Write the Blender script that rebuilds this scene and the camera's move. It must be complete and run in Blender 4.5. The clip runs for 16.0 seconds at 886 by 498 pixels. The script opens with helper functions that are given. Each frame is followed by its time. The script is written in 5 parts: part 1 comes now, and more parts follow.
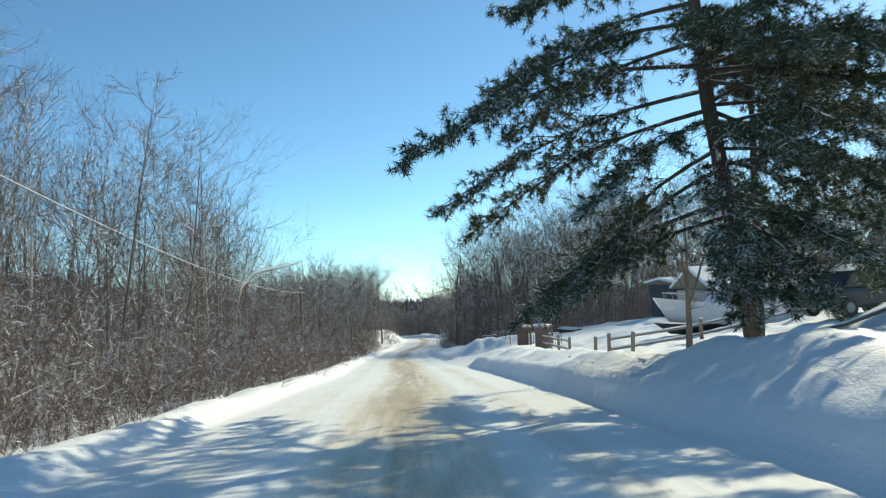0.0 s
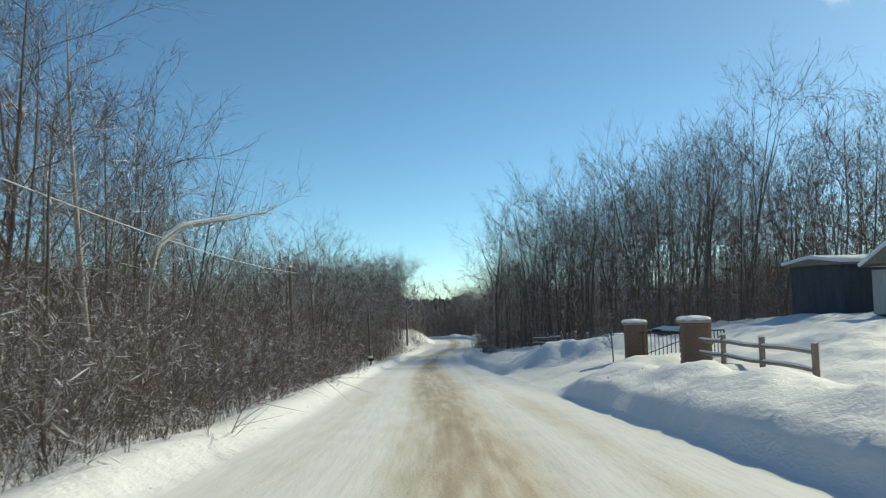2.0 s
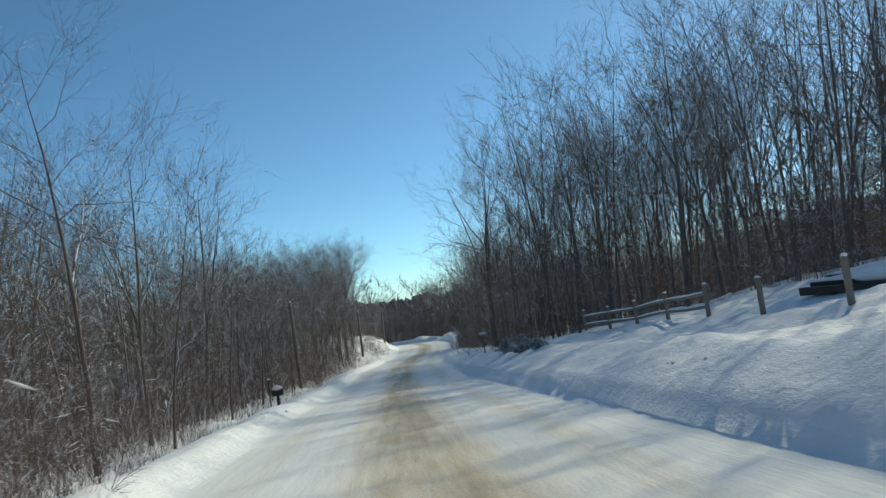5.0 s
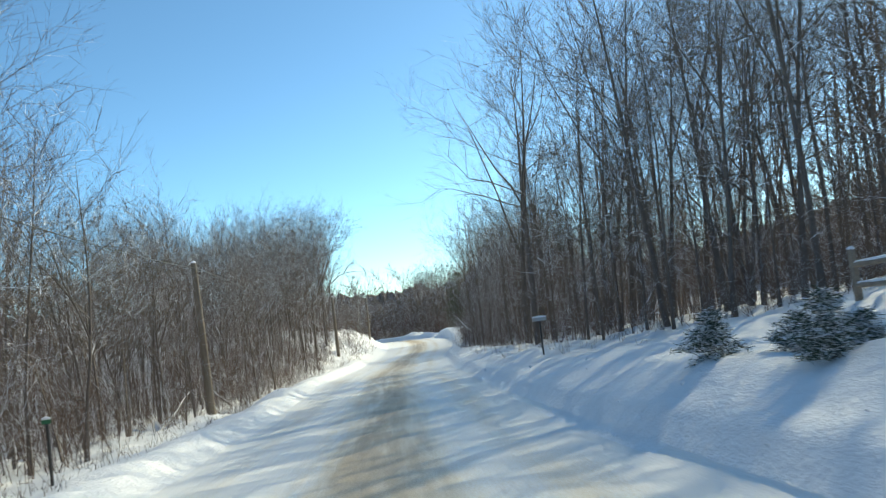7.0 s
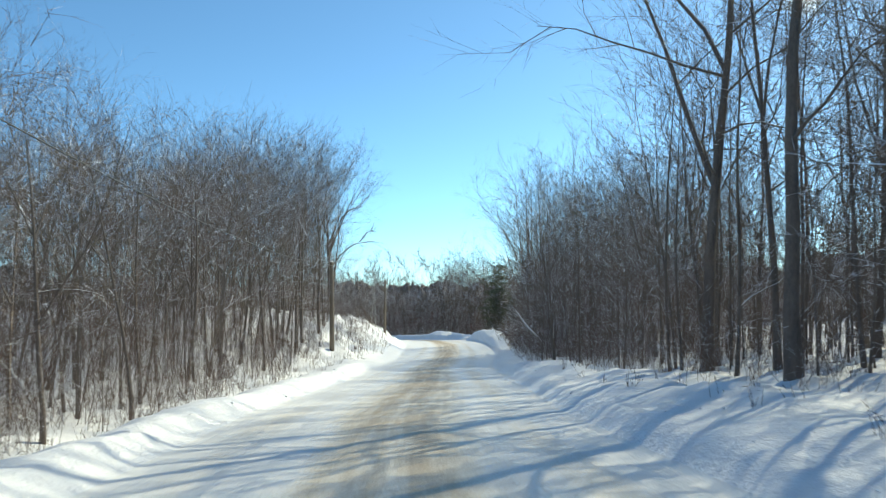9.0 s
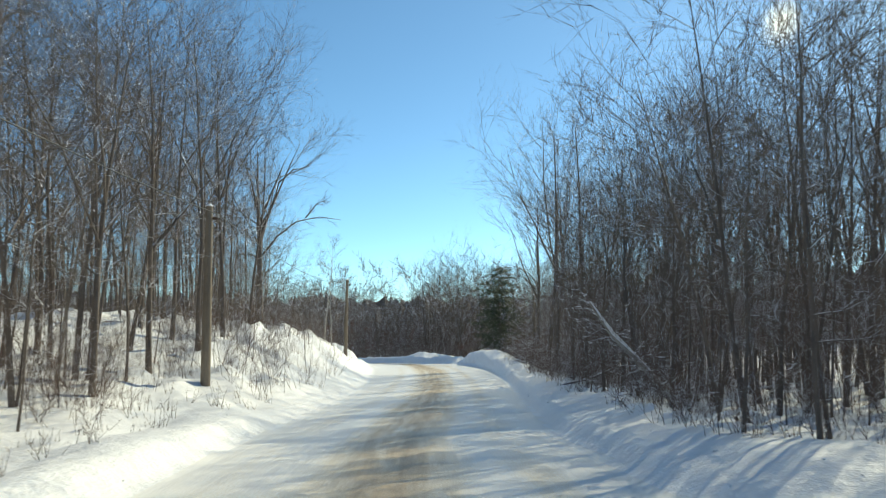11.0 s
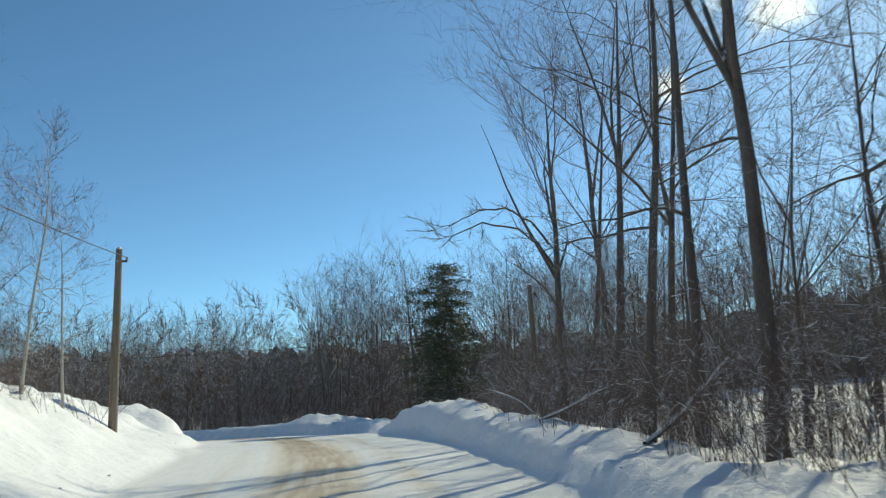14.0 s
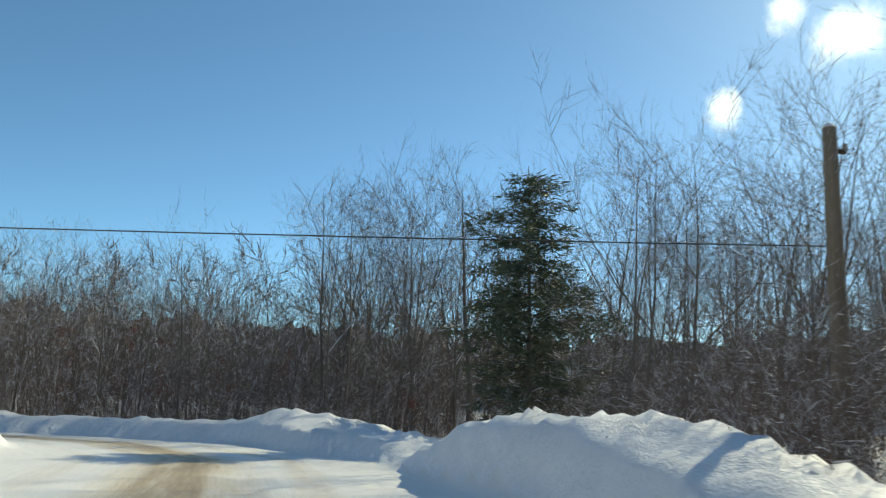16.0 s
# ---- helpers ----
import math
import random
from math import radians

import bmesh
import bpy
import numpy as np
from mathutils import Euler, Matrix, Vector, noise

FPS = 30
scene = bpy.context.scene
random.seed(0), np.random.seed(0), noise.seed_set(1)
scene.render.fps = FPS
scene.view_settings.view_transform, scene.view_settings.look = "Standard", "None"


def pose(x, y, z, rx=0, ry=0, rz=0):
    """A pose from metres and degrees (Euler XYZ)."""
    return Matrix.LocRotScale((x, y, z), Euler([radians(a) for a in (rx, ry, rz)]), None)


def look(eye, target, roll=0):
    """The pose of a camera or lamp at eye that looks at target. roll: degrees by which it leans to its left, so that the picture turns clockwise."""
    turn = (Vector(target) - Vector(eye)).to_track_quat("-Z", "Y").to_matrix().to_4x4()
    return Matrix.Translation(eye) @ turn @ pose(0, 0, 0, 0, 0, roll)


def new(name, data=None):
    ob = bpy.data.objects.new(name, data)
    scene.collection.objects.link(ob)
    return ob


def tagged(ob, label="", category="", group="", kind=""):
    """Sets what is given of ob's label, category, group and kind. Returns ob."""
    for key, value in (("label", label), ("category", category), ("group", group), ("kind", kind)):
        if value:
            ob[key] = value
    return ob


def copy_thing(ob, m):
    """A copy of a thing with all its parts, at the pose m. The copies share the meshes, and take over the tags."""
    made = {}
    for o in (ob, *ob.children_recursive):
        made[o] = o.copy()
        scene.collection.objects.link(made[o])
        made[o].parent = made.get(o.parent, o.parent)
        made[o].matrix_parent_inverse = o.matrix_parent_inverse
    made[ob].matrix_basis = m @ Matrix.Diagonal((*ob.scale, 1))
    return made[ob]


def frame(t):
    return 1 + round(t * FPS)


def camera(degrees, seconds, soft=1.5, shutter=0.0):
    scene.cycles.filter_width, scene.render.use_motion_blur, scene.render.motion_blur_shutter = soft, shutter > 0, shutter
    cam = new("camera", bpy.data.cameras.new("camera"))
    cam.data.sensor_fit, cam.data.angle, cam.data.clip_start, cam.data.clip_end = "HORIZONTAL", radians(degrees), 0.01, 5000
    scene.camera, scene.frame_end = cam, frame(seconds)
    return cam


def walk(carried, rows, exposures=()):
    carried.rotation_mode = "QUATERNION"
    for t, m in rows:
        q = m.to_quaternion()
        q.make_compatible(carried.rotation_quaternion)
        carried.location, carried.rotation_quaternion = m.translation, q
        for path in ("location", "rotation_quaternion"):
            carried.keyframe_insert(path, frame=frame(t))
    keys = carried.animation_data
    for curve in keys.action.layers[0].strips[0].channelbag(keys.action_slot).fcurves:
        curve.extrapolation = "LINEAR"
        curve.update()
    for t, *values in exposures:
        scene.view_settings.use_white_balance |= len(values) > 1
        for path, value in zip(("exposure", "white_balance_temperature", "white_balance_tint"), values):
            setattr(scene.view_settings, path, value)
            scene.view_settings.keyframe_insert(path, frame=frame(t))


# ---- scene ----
cam = camera(60.1, 16.0, soft=1.2, shutter=0.15)
PATH = [
    (0, (0.028, 0.093, 1.382), (0.127, 2.087, 1.497), -2.2),
    (0.5, (-0.009, 4.541, 1.218), (0.087, 6.536, 1.321), -1.0),
    (1, (-0.07, 9.446, 0.939), (-0.071, 11.443, 1.052), 0.6),
    (1.5, (-0.145, 14.312, 0.627), (-0.144, 16.309, 0.743), -0.6),
    (2, (-0.259, 19.209, 0.3), (-0.234, 21.205, 0.421), -1.4),
    (2.5, (-0.32, 24.258, -0.063), (-0.284, 26.254, 0.069), -1.2),
    (3, (-0.424, 29.363, -0.429), (-0.377, 31.357, -0.287), -1.1),
    (3.5, (-0.404, 34.622, -0.795), (-0.352, 36.614, -0.624), -2.3),
    (4, (-0.543, 39.955, -1.138), (-0.474, 41.949, -0.992), -4.8),
    (4.2, (-0.642, 42.057, -1.286), (-0.554, 44.05, -1.145), -5.7),
    (6.3, (-0.712, 64.623, -2.678), (-0.539, 66.613, -2.576), -8.0),
    (6.5, (-0.658, 66.943, -2.822), (-0.482, 68.932, -2.721), -7.8),
    (7, (-0.419, 72.646, -3.243), (-0.244, 74.634, -3.125), -7.0),
    (7.5, (-0.516, 78.956, -3.761), (-0.38, 80.947, -3.624), -3.2),
    (8, (-0.616, 84.376, -4.126), (-0.507, 86.367, -3.971), 0.3),
    (8.5, (-0.581, 89.954, -4.426), (-0.488, 91.946, -4.279), -0.0),
    (9, (-0.356, 95.904, -4.636), (-0.256, 97.897, -4.503), -0.7),
    (9.2, (-0.333, 98.389, -4.608), (-0.237, 100.383, -4.478), 0.2),
    (11.3, (0.843, 122.704, -6.112), (1.009, 124.685, -5.902), -0.9),
    (11.5, (1.035, 124.987, -6.274), (1.21, 126.967, -6.054), -1.7),
    (12, (1.342, 130.939, -6.438), (1.596, 132.91, -6.206), -4.6),
    (12.5, (1.851, 136.531, -6.82), (2.158, 138.489, -6.552), -5.8),
    (13, (2.237, 141.963, -7.062), (2.569, 143.913, -6.769), -5.1),
    (13.5, (2.8, 147.324, -7.316), (3.156, 149.263, -6.975), -4.6),
    (14, (3.311, 152.652, -7.37), (3.69, 154.584, -7.026), -3.0),
    (14.5, (3.84, 157.811, -7.582), (4.239, 159.737, -7.22), -1.3),
    (15, (4.382, 162.82, -7.649), (4.781, 164.748, -7.3), -0.8),
    (15.5, (4.854, 167.488, -7.666), (5.24, 169.421, -7.332), -0.1),
    (16, (5.331, 172.834, -7.775), (5.611, 174.783, -7.426), 2.4),
]
# the camera's own metering along the drive
EXPOSURE = [(0.0, 0.45, 6950), (1.0, 0.15, 7037), (1.5, 0.11, 7181), (2.5, -0.17, 6968), (4.2, -0.24, 6588), (6.3, 0.53, 6962), (7.0, 0.73, 7050), (8.0, 0.5, 6900),
            (9.0, 0.68, 6750), (11.3, 0.41, 7150), (12.0, -0.1, 6900), (12.7, -0.1, 6900), (13.5, 0.08, 6650), (14.5, 0.08, 6750), (15.2, 0.0, 6750), (16.0, 0.28, 7100)]
walk(cam, [(t, look(eye, target, roll)) for t, eye, target, roll in PATH], [(t, ev, kelvin, -8) for t, ev, kelvin in EXPOSURE])

# ---- world, sun, exposure ----
SUN_AZ, SUN_EL = radians(47.0), radians(31.0)   # azimuth from +y towards +x
world = bpy.data.worlds.new("sky")
scene.world = world
world.use_nodes = True
wn, wl = world.node_tree.nodes, world.node_tree.links
sky = wn.new("ShaderNodeTexSky")
sky.sky_type = "NISHITA"
sky.sun_disc = False
sky.sun_elevation, sky.sun_rotation = SUN_EL, SUN_AZ
sky.altitude, sky.air_density, sky.dust_density, sky.ozone_density = 2200, 0.8, 1.2, 4.0
wn["Background"].inputs["Strength"].default_value = 0.14
tone = wn.new("ShaderNodeMix")
tone.data_type, tone.blend_type = "RGBA", "MULTIPLY"
tone.inputs[0].default_value, tone.inputs[7].default_value = 1.0, (0.86, 1.0, 1.02, 1)
wl.new(sky.outputs["Color"], tone.inputs[6])
# a few bright fair-weather clouds, drawn on the sky's own directions
ray = wn.new("ShaderNodeTexCoord")
puff = wn.new("ShaderNodeTexNoise")
puff.inputs["Scale"].default_value, puff.inputs["Detail"].default_value, puff.inputs["Roughness"].default_value = 11.0, 7, 0.62
wl.new(ray.outputs["Generated"], puff.inputs["Vector"])
cover = None
for az, el, wide in ((29.0, 20.2, 2.7), (37.5, 24.0, 4.5), (33.0, 26.0, 3.0), (47.0, 30.0, 6.0)):
    gap = wn.new("ShaderNodeVectorMath")
    gap.operation = "DISTANCE"
    az, el = radians(az), radians(el)
    gap.inputs[1].default_value = (math.sin(az) * math.cos(el), math.cos(az) * math.cos(el), math.sin(el))
    wl.new(ray.outputs["Generated"], gap.inputs[0])
    near = wn.new("ShaderNodeMath")
    near.operation = "MULTIPLY_ADD"
    near.inputs[1].default_value, near.inputs[2].default_value = -1 / (2 * math.sin(radians(wide) / 2)), 0.55
    wl.new(gap.outputs["Value"], near.inputs[0])
    if cover is None:
        cover = near.outputs[0]
    else:
        most = wn.new("ShaderNodeMath")
        most.operation = "MAXIMUM"
        wl.new(cover, most.inputs[0])
        wl.new(near.outputs[0], most.inputs[1])
        cover = most.outputs[0]
both = wn.new("ShaderNodeMath")
both.operation = "MULTIPLY_ADD"
both.inputs[1].default_value = 1.8
wl.new(puff.outputs["Fac"], both.inputs[0])
wl.new(cover, both.inputs[2])
edge = wn.new("ShaderNodeMapRange")
edge.interpolation_type = "SMOOTHSTEP"
edge.inputs[1].default_value, edge.inputs[2].default_value, edge.inputs[4].default_value = 0.85, 1.55, 0.9
wl.new(both.outputs[0], edge.inputs[0])
cloudy = wn.new("ShaderNodeMix")
cloudy.data_type = "RGBA"
cloudy.inputs[7].default_value = (11.0, 11.0, 11.0, 1)
wl.new(edge.outputs[0], cloudy.inputs[0])
wl.new(tone.outputs[2], cloudy.inputs[6])
wl.new(cloudy.outputs[2], wn["Background"].inputs["Color"])
sun = new("sun", bpy.data.lights.new("sun", "SUN"))
sun.data.energy, sun.data.angle, sun.data.color = 3.6, radians(0.6), (1.0, 0.88, 0.72)
to_sun = Vector((math.sin(SUN_AZ) * math.cos(SUN_EL), math.cos(SUN_AZ) * math.cos(SUN_EL), math.sin(SUN_EL)))
sun.matrix_world = look((0, 0, 60), Vector((0, 0, 60)) - to_sun)


# ---- materials ----
def material(name):
    m = bpy.data.materials.new(name)
    m.use_nodes = True
    return m, m.node_tree.nodes, m.node_tree.links, m.node_tree.nodes["Principled BSDF"]


def noise_node(n, l, scale, detail=4, rough=0.55, coords="Object", stretch=None):
    tex = n.new("ShaderNodeTexNoise")
    tex.inputs["Scale"].default_value, tex.inputs["Detail"].default_value = scale, detail
    tex.inputs["Roughness"].default_value = rough
    src = n.new("ShaderNodeTexCoord")
    if stretch:
        mp = n.new("ShaderNodeMapping")
        mp.inputs["Scale"].default_value = stretch
        l.new(src.outputs[coords], mp.inputs["Vector"])
        l.new(mp.outputs["Vector"], tex.inputs["Vector"])
    else:
        l.new(src.outputs[coords], tex.inputs["Vector"])
    return tex.outputs["Fac"]


def ramp(n, l, fac, *stops):
    r = n.new("ShaderNodeValToRGB")
    while len(r.color_ramp.elements) < len(stops):
        r.color_ramp.elements.new(0.5)
    for e, (at, c) in zip(r.color_ramp.elements, stops):
        e.position, e.color = at, (*c, 1) if len(c) == 3 else c
    l.new(fac, r.inputs["Fac"])
    return r.outputs["Color"]


def mixed(n, l, fac, a, b):
    m = n.new("ShaderNodeMix")
    m.data_type = "RGBA"
    for sock, v in ((m.inputs[6], a), (m.inputs[7], b)):
        if isinstance(v, tuple):
            sock.default_value = (*v, 1)
        else:
            l.new(v, sock)
    if isinstance(fac, float):
        m.inputs[0].default_value = fac
    else:
        l.new(fac, m.inputs[0])
    return m.outputs[2]


def math_node(n, l, op, a, b=0.0, c=None):
    m = n.new("ShaderNodeMath")
    m.operation = op
    for k, v in enumerate((a, b, c)):
        if v is None:
            continue
        if isinstance(v, (int, float)):
            m.inputs[k].default_value = v
        else:
            l.new(v, m.inputs[k])
    return m.outputs[0]


def bump(n, l, bsdf, height, strength, distance):
    b = n.new("ShaderNodeBump")
    b.inputs["Strength"].default_value, b.inputs["Distance"].default_value = strength, distance
    l.new(height, b.inputs["Height"])
    l.new(b.outputs["Normal"], bsdf.inputs["Normal"])


def plain(name, dark, light, scale=6.0, rough=0.7, metal=0.0, relief=0.2, stretch=None, snowy=0.0):
    """A surface between two colours by noise at two scales, with fine relief; snowy: how much of its upper faces carries snow."""
    m, n, l, b = material(name)
    big = noise_node(n, l, scale, 5, stretch=stretch)
    fine = noise_node(n, l, scale * 9, 3, stretch=stretch)
    both = math_node(n, l, "MULTIPLY_ADD", fine, 0.45, math_node(n, l, "MULTIPLY", big, 0.6))
    col = ramp(n, l, both, (0.3, dark), (0.75, light))
    b.inputs["Roughness"].default_value, b.inputs["Metallic"].default_value = rough, metal
    if snowy:
        geo = n.new("ShaderNodeNewGeometry")
        sep = n.new("ShaderNodeSeparateXYZ")
        l.new(geo.outputs["True Normal"], sep.inputs[0])
        patch = noise_node(n, l, 1.7, 3)
        up = math_node(n, l, "MULTIPLY_ADD", patch, 1.6, math_node(n, l, "ADD", sep.outputs[2], snowy - 1.5))
        lies = n.new("ShaderNodeMapRange")
        lies.inputs[1].default_value, lies.inputs[2].default_value = 0.38, 0.5
        l.new(up, lies.inputs[0])
        col = mixed(n, l, lies.outputs[0], col, (0.86, 0.87, 0.9))
    l.new(col, b.inputs["Base Color"])
    if relief:
        bump(n, l, b, both, relief, 0.02)
    return m


def snow_material():
    m, n, l, b = material("snow")
    big = noise_node(n, l, 0.35, 5)
    mid = noise_node(n, l, 2.2, 6, 0.6)
    fine = noise_node(n, l, 26, 3)
    col = ramp(n, l, mid, (0.3, (0.87, 0.88, 0.9)), (0.7, (0.94, 0.94, 0.95)))
    dirt = ramp(n, l, big, (0.62, (0, 0, 0)), (0.85, (0.25, 0.25, 0.25)))
    col = mixed(n, l, dirt, col, (0.7, 0.68, 0.64))
    l.new(col, b.inputs["Base Color"])
    b.inputs["Roughness"].default_value = 0.62
    b.inputs["Specular IOR Level"].default_value = 0.25
    h = math_node(n, l, "MULTIPLY_ADD", mid, 1.0, math_node(n, l, "MULTIPLY", fine, 0.2))
    bump(n, l, b, h, 0.6, 0.12)
    return m


def road_material():
    """Packed snow, sanded brown along the wheel tracks; the lateral place in the road is read from the UV map."""
    m, n, l, b = material("packed_snow_road")
    uv = n.new("ShaderNodeUVMap")
    sep = n.new("ShaderNodeSeparateXYZ")
    l.new(uv.outputs[0], sep.inputs[0])
    cmb = n.new("ShaderNodeCombineXYZ")
    l.new(sep.outputs[0], cmb.inputs[0])
    l.new(sep.outputs[1], cmb.inputs[1])

    def streak(sx, sy, detail=4):
        mp = n.new("ShaderNodeMapping")
        mp.inputs["Scale"].default_value = (sx, sy, 1)
        l.new(cmb.outputs[0], mp.inputs["Vector"])
        t = n.new("ShaderNodeTexNoise")
        t.inputs["Scale"].default_value, t.inputs["Detail"].default_value = 1.0, detail
        l.new(mp.outputs[0], t.inputs["Vector"])
        return t.outputs["Fac"]

    def band(centre, width):
        d = math_node(n, l, "ABSOLUTE", math_node(n, l, "SUBTRACT", sep.outputs[0], centre))
        r = n.new("ShaderNodeMapRange")
        r.interpolation_type = "SMOOTHSTEP"
        r.inputs[1].default_value, r.inputs[2].default_value, r.inputs[3].default_value, r.inputs[4].default_value = 0.0, width, 1.0, 0.0
        l.new(d, r.inputs[0])
        return r.outputs[0]
    long_s, mid_s, grit = streak(1.6, 0.05), streak(5.0, 0.5, 6), streak(28, 22, 3)
    wide = streak(0.5, 0.12)
    sand = math_node(n, l, "ADD", band(-0.1, 1.8), math_node(n, l, "MULTIPLY", band(1.9, 0.7), 0.35))
    sand = math_node(n, l, "ADD", sand, math_node(n, l, "MULTIPLY", band(-2.2, 0.6), 0.25))
    amt = math_node(n, l, "MULTIPLY", sand, math_node(n, l, "MULTIPLY_ADD", long_s, 1.1, math_node(n, l, "MULTIPLY_ADD", mid_s, 0.8, -0.32)))
    amt = math_node(n, l, "MULTIPLY_ADD", math_node(n, l, "SUBTRACT", grit, 0.5), 0.5, amt)
    amt = math_node(n, l, "MULTIPLY_ADD", math_node(n, l, "SUBTRACT", wide, 0.5), 0.5, amt)
    col = ramp(n, l, amt, (0.08, (0.88, 0.87, 0.85)), (0.35, (0.74, 0.67, 0.56)), (0.62, (0.53, 0.43, 0.3)), (1.0, (0.34, 0.25, 0.16)))
    l.new(col, b.inputs["Base Color"])
    b.inputs["Roughness"].default_value = 0.55
    b.inputs["Specular IOR Level"].default_value = 0.3
    bump(n, l, b, math_node(n, l, "MULTIPLY_ADD", mid_s, 1.0, math_node(n, l, "MULTIPLY", grit, 0.25)), 0.35, 0.05)
    return m


SNOW = snow_material()
ROAD = road_material()
PINE_BARK = plain("pine_bark", (0.035, 0.028, 0.024), (0.11, 0.085, 0.07), 5, 0.9, relief=0.6, stretch=(1, 1, 0.25), snowy=0.35)
BARK = plain("bark", (0.075, 0.06, 0.05), (0.22, 0.185, 0.16), 5, 0.9, relief=0.6, stretch=(1, 1, 0.25), snowy=0.5)
TWIG = plain("twig_bark", (0.095, 0.074, 0.06), (0.24, 0.185, 0.15), 3, 0.9, relief=0.0, snowy=0.68)
BRUSH = plain("brush_bark", (0.085, 0.059, 0.047), (0.2, 0.142, 0.115), 3, 0.9, relief=0.0, snowy=0.6)
PALE_BARK = plain("birch_bark", (0.28, 0.26, 0.23), (0.58, 0.55, 0.5), 3, 0.8, relief=0.4, stretch=(1, 1, 2.5), snowy=0.4)
NEEDLE = plain("needles", (0.018, 0.035, 0.014), (0.06, 0.085, 0.03), 2.5, 0.6, relief=0.0, snowy=0.55)
SNOWY_NEEDLE = plain("snowy_needles", (0.02, 0.04, 0.02), (0.06, 0.085, 0.04), 2.5, 0.6, relief=0.0, snowy=0.86)
FAR_WOODS = plain("far_woods", (0.075, 0.058, 0.048), (0.17, 0.135, 0.115), 0.6, 0.95, relief=0.0)
FIR_NEEDLE = plain("fir_needles", (0.055, 0.068, 0.034), (0.14, 0.15, 0.08), 2.5, 0.6, relief=0.0, snowy=0.2)
POLE_WOOD = plain("pole_wood", (0.13, 0.105, 0.08), (0.3, 0.25, 0.19), 4, 0.85, relief=0.4, stretch=(1, 1, 0.12))
GREY_WOOD = plain("weathered_wood", (0.15, 0.12, 0.09), (0.36, 0.3, 0.235), 6, 0.85, relief=0.4, snowy=0.55)
BRICK = plain("pillar_brick", (0.14, 0.092, 0.07), (0.28, 0.19, 0.15), 9, 0.85, relief=0.4)
DEAD_LEAF = plain("withered_leaf", (0.2, 0.1, 0.045), (0.4, 0.22, 0.1), 6, 0.8, relief=0.0)
RED_LEAF = plain("withered_oak_leaf", (0.13, 0.05, 0.035), (0.27, 0.11, 0.075), 6, 0.8, relief=0.0)
STONE_CAP = plain("cap_stone", (0.25, 0.24, 0.22), (0.45, 0.43, 0.4), 5, 0.8)
IRON = plain("rusty_iron", (0.05, 0.035, 0.03), (0.17, 0.1, 0.07), 12, 0.6, 0.4)
BLACK = plain("black_plastic", (0.012, 0.012, 0.012), (0.035, 0.035, 0.035), 8, 0.45)
WIRE = plain("cable_black", (0.02, 0.02, 0.02), (0.05, 0.05, 0.05), 8, 0.6, relief=0.0)


# ---- the lie of the land ----
# Road: centre line with half width and surface height, up the straight, then round a left-hand bend.
ROAD_LINE = [(0.0, -60, 4.0, 0.0), (0.0, -20, 4.0, 0.0), (-0.1, 0, 4.0, 0.0), (0.1, 20, 3.3, 0.08), (0.1, 36, 3.1, -0.04), (-0.4, 54, 3.1, -0.1), (-0.6, 71, 3.0, -0.17),
             (-0.7, 85, 3.0, -0.32), (-0.45, 95, 2.9, -0.2), (-0.4, 110, 3.1, -0.04), (0.5, 125, 3.1, 0.03), (1.0, 136, 3.1, 0.16), (2.2, 148, 3.4, 0.33), (3.1, 158, 3.7, 0.66),
             (3.6, 167, 4.0, 1.08), (3.9, 175, 4.2, 1.48), (3.7, 183, 4.3, 1.85), (2.8, 190.2, 3.8, 2.1), (-0.2, 196, 3.5, 2.25), (-5, 199.4, 3.4, 2.3), (-12, 201.6, 3.3, 2.35),
             (-28, 203, 3.6, 2.4), (-70, 206, 3.6, 2.4)]
ROAD_P = np.array(ROAD_LINE)
GRADE = -0.0612   # the whole valley falls along +y; the heights above are counted from this slope


def road_at(x, y):
    """For arrays of places: the signed distance from the road's edge, the side (+1 right), the road's height, the arc length and the lateral place."""
    best = np.full(x.shape, 1e9)
    side, level, arc, lat, wid = (np.zeros(x.shape) for _ in range(5))
    gone = 0.0
    for a, b in zip(ROAD_P[:-1], ROAD_P[1:]):
        d = b[:2] - a[:2]
        size = float(np.hypot(*d))
        u = np.clip(((x - a[0]) * d[0] + (y - a[1]) * d[1]) / size**2, 0, 1)
        dx, dy = x - a[0] - u * d[0], y - a[1] - u * d[1]
        dist = np.hypot(dx, dy)
        s = np.sign(d[1] * dx - d[0] * dy)
        near = dist < best
        best = np.where(near, dist, best)
        side = np.where(near, s, side)
        level = np.where(near, a[3] + u * (b[3] - a[3]), level)
        wid = np.where(near, a[2] + u * (b[2] - a[2]), wid)
        arc = np.where(near, gone + u * size, arc)
        lat = np.where(near, dist * s, lat)
        gone += size
    return best - wid, side, level, arc, lat


def smooth(e0, e1, v):
    u = np.clip((v - e0) / (e1 - e0), 0, 1)
    return u * u * (3 - 2 * u)


def waves(x, y, scale, seed):
    """Cheap smooth noise, about -1 to 1."""
    rng = np.random.default_rng(seed)
    out = np.zeros(np.broadcast(x, y).shape)
    for _ in range(7):
        a, f, p = rng.uniform(0, math.tau), rng.uniform(0.6, 1.9) / scale, rng.uniform(0, math.tau)
        out = out + np.sin((x * np.cos(a) + y * np.sin(a)) * f * math.tau + p)
    return out / 3.2


def blob(x, y, cx, cy, rx, ry, h, turn=0.0):
    c, s = math.cos(radians(turn)), math.sin(radians(turn))
    u, v = ((x - cx) * c + (y - cy) * s) / rx, (-(x - cx) * s + (y - cy) * c) / ry
    return h * np.exp(-(u * u + v * v) ** 1.3)


